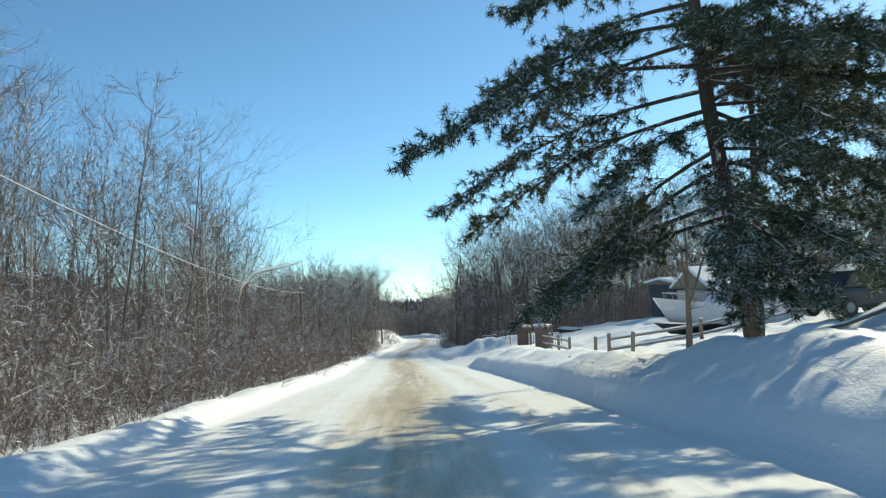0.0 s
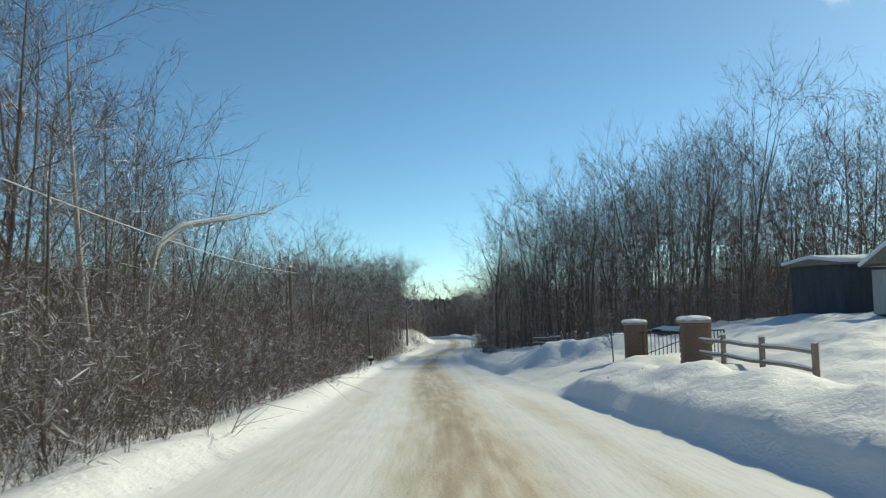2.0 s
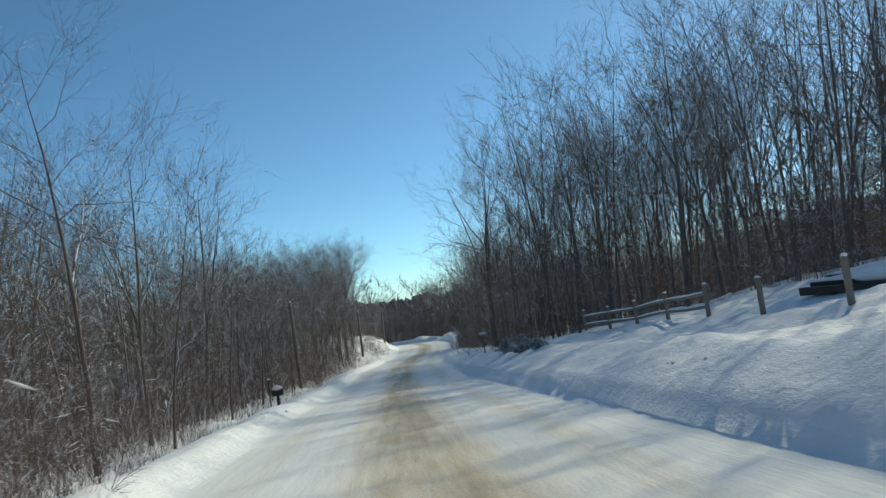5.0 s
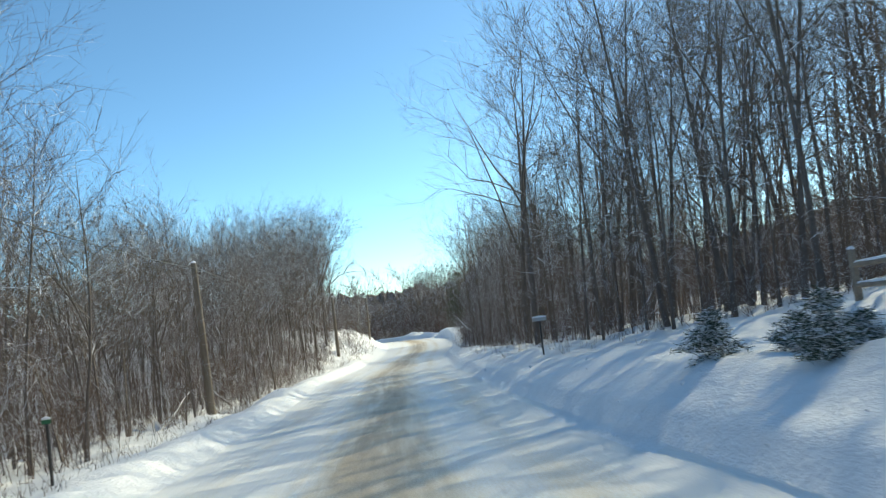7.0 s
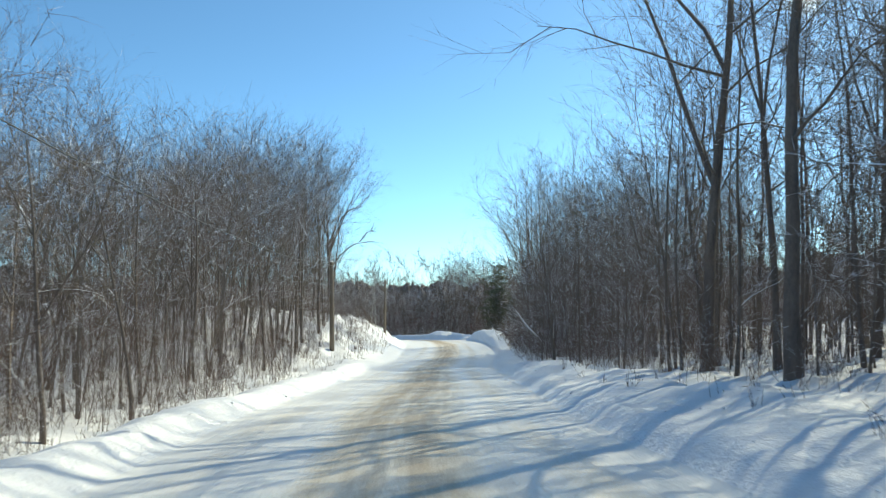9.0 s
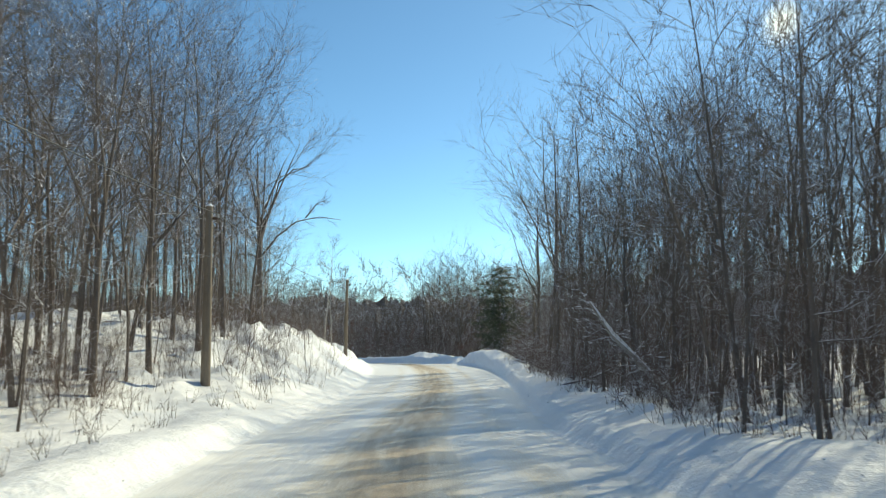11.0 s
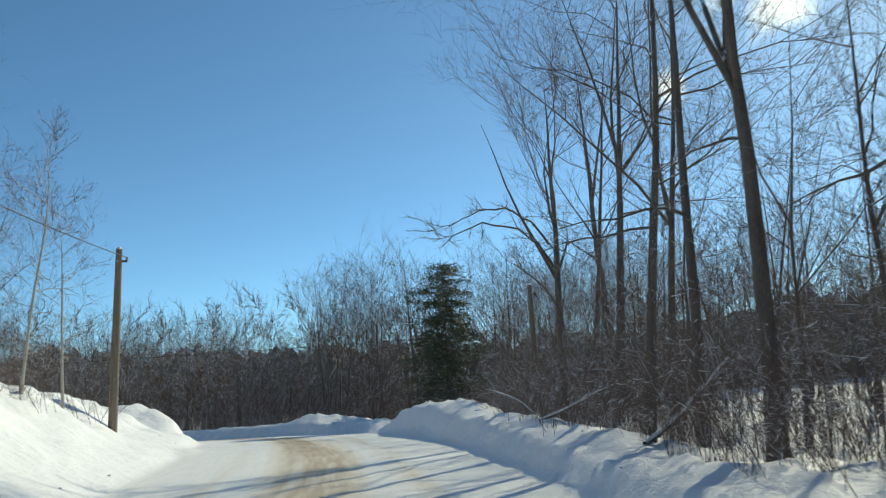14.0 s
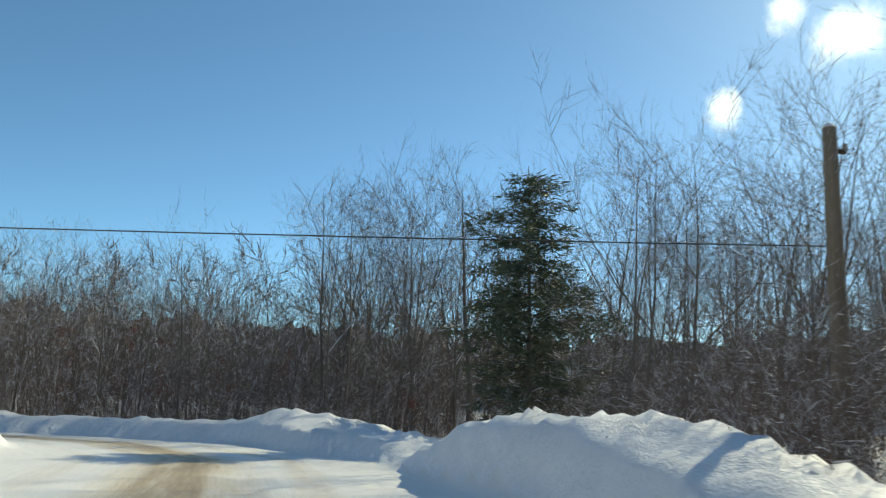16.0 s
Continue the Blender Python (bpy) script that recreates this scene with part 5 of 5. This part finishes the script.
# boat on its cradle
def boat(x, y, turn):
    z = stand(x, y) - 0.6
    ob = empty("motor_boat", x, y, z, turn, "white cabin boat laid up on blocks under snow", "boat")
    HULL = plain("boat_gelcoat", (0.62, 0.64, 0.66), (0.8, 0.81, 0.82), 2, 0.35, relief=0.05)
    KEEL = plain("boat_bottom", (0.03, 0.035, 0.035), (0.09, 0.09, 0.085), 4, 0.7)
    GLASS = plain("tinted_glass", (0.01, 0.012, 0.014), (0.03, 0.035, 0.04), 4, 0.08, relief=0.0)

    def shell(name, zs, widths, mat, label=""):
        """Lofted along the length: zs(s) and widths(s) give rings from keel to gunwale."""
        bm, rings = bmesh.new(), []
        for k in range(13):
            s = k / 12
            rings.append([bm.verts.new((8.2 * s + (0.75 * (1 - q / 3.0) * (1 - s)), widths(s, q / 3.0) * w, zs(s, q / 3.0))) for w, q in ((-1, 3), (-1, 2), (-1, 1), (-1, 0), (1, 0), (1, 1), (1, 2), (1, 3))])
        for a, b in zip(rings, rings[1:]):
            for i in range(7):
                bm.faces.new((a[i], a[i + 1], b[i + 1], b[i]))
        bm.faces.new(rings[-1])
        bmesh.ops.recalc_face_normals(bm, faces=bm.faces)
        return part(name, bm, mat, ob, label)
    beam = lambda s: 1.35 * (1 - (1 - min(1, s * 1.9)) ** 2) ** 0.6 + 0.03  # noqa: E731
    shell("bottom", lambda s, q: 0.55 + 0.5 * q + 0.25 * (1 - s) ** 3, lambda s, q: beam(s) * (0.04 + 0.86 * q), KEEL, "dark antifouled bottom")
    shell("hull_side", lambda s, q: 1.05 + 0.25 * (1 - s) ** 3 + (0.75 + 0.35 * (1 - s) ** 2) * q, lambda s, q: beam(s) * (0.9 + 0.12 * q), HULL, "white hull")
    bm = bmesh.new()
    box(bm, (6.6, 2.2, 0.1), (4.6, 0, 1.86), 0.04)
    part("deck", bm, HULL, ob)
    bm = bmesh.new()
    box(bm, (3.2, 1.9, 0.8), (4.6, 0, 2.25), 0.16)
    for v in bm.verts:
        if v.co.z > 2.3 and v.co.x < 4:
            v.co.x += 0.5
    cabin = part("cabin", bm, HULL, ob)
    for sy in (-0.96, 0.96):
        part("window", box(bmesh.new(), (1.9, 0.03, 0.34), (4.9, sy, 2.35), 0.01), GLASS, cabin)
    bm = bmesh.new()
    bmesh.ops.create_icosphere(bm, subdivisions=3, radius=1, matrix=Matrix.Translation((4.9, 0, 2.66)) @ Matrix.Diagonal((1.9, 1.05, 0.32, 1)))
    part("snow_cover", bm, SNOW, ob, "thick snow on the cabin roof")
    bm = bmesh.new()
    bmesh.ops.create_icosphere(bm, subdivisions=3, radius=1, matrix=Matrix.Translation((1.9, 0, 1.93)) @ Matrix.Diagonal((1.5, 0.8, 0.2, 1)))
    part("snow_cover", bm, SNOW, ob, "snow on the foredeck")
    t = Tubes()
    for sy in (-1, 1):
        pts = [(0.55, 0.1 * sy, 2.6), (1.4, 0.75 * sy, 2.52), (2.6, 1.12 * sy, 2.45), (3.4, 1.25 * sy, 2.2)]
        t.add(pts, [0.018] * 4, 6)
        for px, py, pz in pts[:3]:
            t.add([(px, py, pz), (px + 0.1, py, 2.05)], [0.015, 0.015], 5)
    raw_part("pulpit_rail", *t.arrays(), STONE_CAP, ob, True)
    for bx in (1.7, 4.2, 6.8):
        part("block", box(bmesh.new(), (0.35, 1.1, 0.85), (bx, 0, 0.3), 0.02), POLE_WOOD, ob)
    return ob


boat(10.7, 33.0, 12)


def outbuilding(name, x, y, turn, long, deep, high, roof, wall_mat, label, category):
    z = min(stand(x, y), stand(x + long * 0.7, y)) - 0.05
    ob = empty(name, x, y, z, turn, label, category)
    for nm, size, at in (("wall", (long, 0.12, high), (long / 2, 0, high / 2)), ("wall", (long, 0.12, high), (long / 2, deep, high / 2)), ("wall", (0.12, deep - 0.12, high), (0.06, deep / 2, high / 2)), ("wall", (0.12, deep - 0.12, high), (long - 0.06, deep / 2, high / 2))):
        part(nm, box(bmesh.new(), size, at, 0.01), wall_mat, ob)
    k = 0.4
    while k < long - 0.2:
        part("batten", box(bmesh.new(), (0.05, 0.03, high - 0.1), (k, -0.075, high / 2)), wall_mat, ob)
        k += 0.6
    bm = bmesh.new()
    vs = [bm.verts.new(c) for c in ((-0.35, -0.35, high), (long + 0.35, -0.35, high), (long + 0.35, deep + 0.35, high + roof * 0.2), (-0.35, deep + 0.35, high + roof * 0.2),
                                    (-0.35, -0.35, high + 0.12), (long + 0.35, -0.35, high + 0.12), (long + 0.35, deep * 0.5, high + roof), (-0.35, deep * 0.5, high + roof), (-0.35, deep + 0.35, high + 0.12), (long + 0.35, deep + 0.35, high + 0.12))]
    for f in ((0, 1, 2, 3), (0, 4, 5, 1), (4, 7, 6, 5), (7, 8, 9, 6), (8, 3, 2, 9), (0, 3, 8, 7, 4), (1, 5, 6, 9, 2)):
        bm.faces.new([vs[i] for i in f])
    bmesh.ops.recalc_face_normals(bm, faces=bm.faces)
    rf = part("roof", bm, GREY_WOOD, ob)
    for low_y, flip in ((-0.42, 1), (deep + 0.42, -1)):
        bm = bmesh.new()
        run = math.hypot(deep * 0.5 + 0.42, roof - 0.1)
        tilt = Matrix.Rotation(flip * math.atan2(roof - 0.12, deep * 0.5 + 0.35), 4, "X")
        mid_y = (low_y + deep * 0.5) / 2
        box(bm, (long + 0.8, run, 0.2), (long / 2, mid_y, high + 0.2 + (roof - 0.1) / 2), 0.08, tilt)
        part("snow_blanket", bm, SNOW, rf, "thick blanket of snow")
    return ob


SHED_WALL = plain("shed_boards", (0.045, 0.05, 0.06), (0.1, 0.11, 0.12), 3, 0.8, stretch=(1, 1, 0.2))
TRAILER_WALL = plain("grey_panels", (0.3, 0.3, 0.3), (0.5, 0.5, 0.49), 2, 0.55, stretch=(3, 3, 0.3))
outbuilding("shed", 20.7, 58.3, 6, 7.0, 4.6, 2.7, 0.4, SHED_WALL, "dark boarded shed with a snow-covered roof at the wood's edge", "shed")
outbuilding("storage_hut", 19.1, 47.4, 6, 6.5, 4.6, 1.9, 1.4, TRAILER_WALL, "pale grey panelled hut with thick snow on its roof", "hut")


def parked_car(x, y, turn):
    z = stand(x, y)
    ob = empty("parked_car", x, y, z, turn, "snow-covered dark car parked behind the bank", "car")
    PAINT = plain("car_paint", (0.03, 0.04, 0.04), (0.06, 0.07, 0.07), 2, 0.3)
    GLASS = plain("car_glass", (0.01, 0.012, 0.012), (0.02, 0.025, 0.025), 4, 0.06, relief=0.0)
    bm = bmesh.new()
    box(bm, (4.4, 1.75, 0.7), (0, 0, 0.65), 0.14)
    part("body", bm, PAINT, ob)
    bm = bmesh.new()
    box(bm, (2.5, 1.55, 0.62), (-0.2, 0, 1.28), 0.1)
    for v in bm.verts:
        if v.co.z > 1.3:
            v.co.x *= 0.78
    part("glasshouse", bm, GLASS, ob)
    bm = bmesh.new()
    box(bm, (2.1, 1.5, 0.22), (-0.2, 0, 1.68), 0.09)
    part("snow_roof", bm, SNOW, ob, "thick snow on the roof")
    bm = bmesh.new()
    box(bm, (1.1, 1.5, 0.18), (1.6, 0, 1.05), 0.08)
    part("snow_bonnet", bm, SNOW, ob, "snow on the bonnet")
    for wx in (-1.35, 1.35):
        for wy in (-0.82, 0.82):
            bm = bmesh.new()
            bmesh.ops.create_cone(bm, cap_ends=True, segments=20, radius1=0.33, radius2=0.33, depth=0.22, matrix=Matrix.Translation((wx, wy, 0.33)) @ Matrix.Rotation(math.pi / 2, 4, "X"))
            wheel = part("wheel", bm, BLACK, ob)
            bm = bmesh.new()
            bmesh.ops.create_cone(bm, cap_ends=True, segments=16, radius1=0.2, radius2=0.18, depth=0.24, matrix=Matrix.Translation((wx, wy, 0.33)) @ Matrix.Rotation(math.pi / 2, 4, "X"))
            part("rim", bm, STONE_CAP, wheel)
    return ob


parked_car(16.0, 26.5, 15)

# timbers under snow on the slope
for n, (x, y, turn, long) in enumerate(((9.8, 69.2, -62, 5.2), (10.5, 69.6, -60, 4.6), (12.6, 65.0, -50, 3.0))):
    ob = empty("timber_stack", x, y, stand(x, y), turn, "stack of dark timbers lying half under snow", "timber")
    for k in range(3):
        part("timber", box(bmesh.new(), (long - 0.3 * k, 0.22, 0.2), (long / 2, (k - 1) * 0.26, 0.12 + 0.1 * (k == 1)), 0.02), plain("tarred_timber", (0.02, 0.018, 0.016), (0.07, 0.06, 0.05), 5, 0.8), ob)
    t = Tubes()
    t.add([(0.1, 0.1, 0.3), (long * 0.3, 0.05, 0.34), (long * 0.7, 0.0, 0.33), (long - 0.2, 0.05, 0.28)], [0.05, 0.2, 0.17, 0.05], 8)
    raw_part("snow_cap", *t.arrays(), SNOW, ob, True, "snow lying along the timbers")


# ---- roadside fixtures ----
def mailbox(x, y, z):
    z += GRADE * y
    ob = empty("mailbox", x, y, stand(x, y), 0, "black roadside mailbox on a post with snow piled on top", "mailbox")
    part("post", box(bmesh.new(), (0.14, 0.14, z - stand(x, y) + 0.2), (0, 0, (z - stand(x, y) - 0.2) / 2), 0.01), BLACK, ob)
    h = z - stand(x, y)
    bm = bmesh.new()
    prof = [(-0.13, 0), (0.13, 0)] + [(0.13 * math.cos(a), 0.14 + 0.13 * math.sin(a)) for a in np.linspace(0, math.pi, 9)]
    front = [bm.verts.new((-0.27, py, h + pz)) for py, pz in prof]
    back = [bm.verts.new((0.27, py, h + pz)) for py, pz in prof]
    for i in range(len(prof)):
        j = (i + 1) % len(prof)
        bm.faces.new((front[i], front[j], back[j], back[i]))
    bm.faces.new(front[::-1])
    bm.faces.new(back)
    bmesh.ops.recalc_face_normals(bm, faces=bm.faces)
    body = part("box", bm, BLACK, ob)
    part("door", box(bmesh.new(), (0.02, 0.25, 0.24), (0.285, 0, h + 0.13), 0.008), BLACK, body)
    part("flag", box(bmesh.new(), (0.2, 0.012, 0.04), (0.05, -0.14, h + 0.2), 0.003), plain("red_flag", (0.2, 0.02, 0.015), (0.35, 0.04, 0.03), 5), body)
    bm = bmesh.new()
    bmesh.ops.create_icosphere(bm, subdivisions=3, radius=1, matrix=Matrix.Translation((0, 0, h + 0.28)) @ Matrix.Diagonal((0.26, 0.14, 0.12, 1)))
    part("snow_cap", bm, SNOW, ob, "heap of snow")
    ob.scale = (0.75, 0.75, 0.95)


mailbox(-5.4, 80.2, 0.22)


def small_sign(x, y, z, wide, high, mat, label, turn=0.0):
    base = stand(x, y)
    z += GRADE * y
    ob = empty("road_sign", x, y, base, turn, label, "sign")
    part("post", box(bmesh.new(), (0.05, 0.05, z - base + 0.25), (0, 0, (z - base - 0.25) / 2), 0.006), BLACK, ob)
    part("plate", box(bmesh.new(), (wide, 0.02, high), (0, -0.035, z - base - high / 2), 0.004), mat, ob)
    t = Tubes()
    t.add([(-wide / 2, -0.02, z - base + 0.015), (0, -0.02, z - base + 0.03), (wide / 2, -0.02, z - base + 0.015)], [0.02, 0.04, 0.02], 6)
    raw_part("snow_ridge", *t.arrays(), SNOW, ob, True, "ridge of snow")


small_sign(4.65, 97.6, 1.6, 0.46, 0.11, plain("sign_grey", (0.3, 0.32, 0.33), (0.5, 0.5, 0.5), 3), "small horizontal pale sign plate on a thin dark post")
small_sign(-7.0, 88.0, 0.7, 0.17, 0.08, plain("sign_green", (0.02, 0.1, 0.05), (0.04, 0.17, 0.08), 3), "little green marker plate on a short post")

# dead branch across the bank
stick = empty("fallen_branch", 7.3, 11.8, stand(7.3, 11.8) + 0.1, 0, "long dark fallen branch lying across the snowbank", "branch")
t = Tubes()
t.add(np.array([(px, py, stand(7.3 + px, 11.8 + py) - stand(7.3, 11.8) + 0.02) for px, py in ((-1.1, 2.2), (-0.6, 1.6), (0.1, 0.9), (0.8, 0.3), (1.6, -0.2), (2.4, -0.5))]), [0.015, 0.025, 0.035, 0.04, 0.045, 0.05], 7)
raw_part("limb", *t.arrays(), BARK, stick, True)


def fallen_limb(x, y, turn, long, tilt, thick, seed):
    """A dead limb lying or leaning in the woods, with snow along its upper side."""
    rng = np.random.default_rng(seed)
    ob = empty("fallen_limb", x, y, stand(x, y), turn, "dead snow-topped limb lying among the bare trees", "branch", "fallen limbs")
    line = rise((0, 0, 0.02), (math.cos(tilt), 0, math.sin(tilt)), long, 7, rng, 0.22, 0.0)
    t = Tubes()
    t.add(line, thick * np.linspace(1, 0.3, 8), 7)
    raw_part("limb", *t.arrays(), BARK, ob, True)
    t = Tubes()
    t.add(line + (0, 0, thick * 0.75), thick * np.array([0.2, 0.8, 0.7, 0.75, 0.6, 0.55, 0.4, 0.1]), 6)
    raw_part("snow_ridge", *t.arrays(), SNOW, ob, True, "ridge of snow")
    t = Tubes()
    sprays(t, line, 26, long * 0.24, 0.007, rng, (0.4, 1.1), 0.05, 0.25, again=2)
    tagged(raw_part("twig_mass", *t.arrays(), TWIG, ob), kind="stuff")


for n, (x, y, turn, long, tilt, thick) in enumerate(((-8.9, 101.4, 75, 3.6, 0.5, 0.035), (-9.6, 102.2, 120, 3.0, 0.22, 0.035), (-7.6, 108.0, 140, 3.4, 0.55, 0.04), (-8.3, 113.5, 150, 3.8, 0.6, 0.045),
                                                     (9.4, 172.0, 12, 2.6, 0.12, 0.05), (10.6, 168.0, 60, 2.4, 0.35, 0.045), (9.0, 165.0, 30, 3.0, 0.25, 0.05), (9.4, 158.5, 40, 2.6, 0.3, 0.04), (10.4, 174.6, 100, 3.2, 0.3, 0.045), (7.2, 148.5, 20, 2.6, 0.2, 0.045))):
    fallen_limb(x, y, turn, long, tilt, thick, 500 + n)
single_tree("young_tree", 6.5, 48.5, bare_tree(370, 2.4, 9, 3, 5, 0.08, 0.03, fork=True, spread=1.3), BARK, "small forked leafless tree beside a brick gate pillar", 0)


# ---- small things on the snow ----
RS = np.random.default_rng(23)


def weeds():
    """Dry stalks poking through the snow of the banks."""
    t = Tubes()
    for x, y in scatter(420, (-9, 4, 12, 200), 0.35, RS, lambda x, y: -3.2 < wooded(x, y) < 0.4 and abs(float(road_at(np.array([x]), np.array([y]))[0][0]) - 2.6) < 2.1 and not (x > 3 and 20 < y < 62)):
        z, n = stand(x, y), int(RS.integers(3, 9))
        way = RS.normal(0, 0.32, (n, 3)) + (0, 0, 1)
        way /= np.linalg.norm(way, axis=1, keepdims=True)
        base = np.stack([x + RS.normal(0, 0.08, n), y + RS.normal(0, 0.08, n), np.full(n, z - 0.03)], 1)
        long = RS.uniform(0.12, 0.5, n)
        t.cones(base, way, long, 0.006)
        tips = base + way * (long * 0.7)[:, None]
        side = RS.normal(0, 1, (n, 3)) + (0, 0, 0.6)
        side /= np.linalg.norm(side, axis=1, keepdims=True)
        t.cones(tips, side, long * 0.3, 0.005)
    joined("dry_weeds", [t.arrays()], BRUSH, "dry brown weed stalks poking through the snowbanks", "weeds")


def clods():
    """Broken lumps of ploughed snow along the banks."""
    pieces = []
    bm = bmesh.new()
    bmesh.ops.create_cube(bm, size=1.0)
    bmesh.ops.bevel(bm, geom=list(bm.edges), offset=0.28, segments=1, affect="EDGES")
    bm.verts.ensure_lookup_table()
    bmesh.ops.triangulate(bm, faces=bm.faces)
    shape = np.array([v.co[:] for v in bm.verts])
    tri = np.array([[v.index for v in f.verts] for f in bm.faces])
    tri = np.concatenate([tri, tri[:, 2:]], 1)
    bm.free()
    for _ in range(1000):
        y = RS.uniform(3, 200)
        x = RS.uniform(-5, 12)
        d = float(road_at(np.array([x]), np.array([y]))[0][0])
        if not 0.08 < d < 1.5 or (x > 1 and 40 < y < 54):
            continue
        s = min(abs(RS.normal(0, 0.025)) + 0.012, 0.05)
        v = shape * (s * RS.uniform(0.7, 1.4, 3)) + RS.normal(0, s * 0.12, shape.shape)
        pieces.append((placed(v, x, y, stand(x, y) + s * 0.2, RS.uniform(0, 6.3), 1.0), tri))
    joined("snow_clods", pieces, SNOW, "broken lumps of ploughed snow along the road edge", "snow")


def leafy(x, y, tall, seed, mat, label, count=420, wide=0.9):
    """A sapling that kept its dead leaves."""
    rng = np.random.default_rng(seed)
    wood, leaf = Tubes(), []
    stem = rise((0, 0, -0.2), (0, 0, 1), tall, 5, rng, 0.12, 0.1)
    wood.add(stem, 0.03 * np.linspace(1, 0.2, 6), 5)
    vs, fs = [], []
    for k in range(9):
        u = rng.uniform(0.25, 0.95)
        at = stem[0] + (stem[-1] - stem[0]) * u
        a = rng.uniform(0, math.tau)
        limb = rise(at, (math.cos(a), math.sin(a), 0.35), wide * (1.2 - u) * rng.uniform(0.7, 1.3), 3, rng, 0.3, 0.2)
        wood.add(limb, 0.012 * np.linspace(1, 0.3, 4), 3)
        for _ in range(count // 9):
            p = limb[0] + (limb[-1] - limb[0]) * rng.uniform(0.2, 1.05) + rng.normal(0, 0.1, 3)
            m, n = rng.normal(size=3), rng.normal(size=3)
            m /= np.linalg.norm(m)
            n = np.cross(m, n)
            n /= np.linalg.norm(n)
            s = rng.uniform(0.03, 0.06)
            fs.append(np.arange(4) + 4 * len(vs))
            vs.append(np.array([p, p + m * s + n * s * 0.5, p + m * s * 2, p + m * s - n * s * 0.5]))
    ob = empty("beech_sapling", x, y, stand(x, y), 0, label, "tree")
    raw_part("trunk", *wood.arrays(), BARK, ob, True)
    tagged(raw_part("leaf_mass", np.concatenate(vs), np.array(fs), mat, ob, label="withered leaves"), kind="stuff")


weeds()
clods()
for n, (x, y, h) in enumerate(((15.6, 66.0, 3.2), (17.4, 68.5, 3.8), (14.4, 72.5, 3.0), (19.5, 64.5, 3.4), (13.0, 88.0, 2.6))):
    leafy(x, y, h, 60 + n, DEAD_LEAF, "young beech still holding orange-brown withered leaves")
for n, (x, y, h) in enumerate(((-1.5, 207.5, 4.2), (0.8, 209.0, 4.8), (9.0, 205.5, 2.2), (-6.0, 208.5, 4.6), (-3.6, 209.5, 5.2), (3.6, 208.6, 3.8))):
    leafy(x, y, h, 70 + n, RED_LEAF, "young oak still holding dull red withered leaves", 500, 1.4)
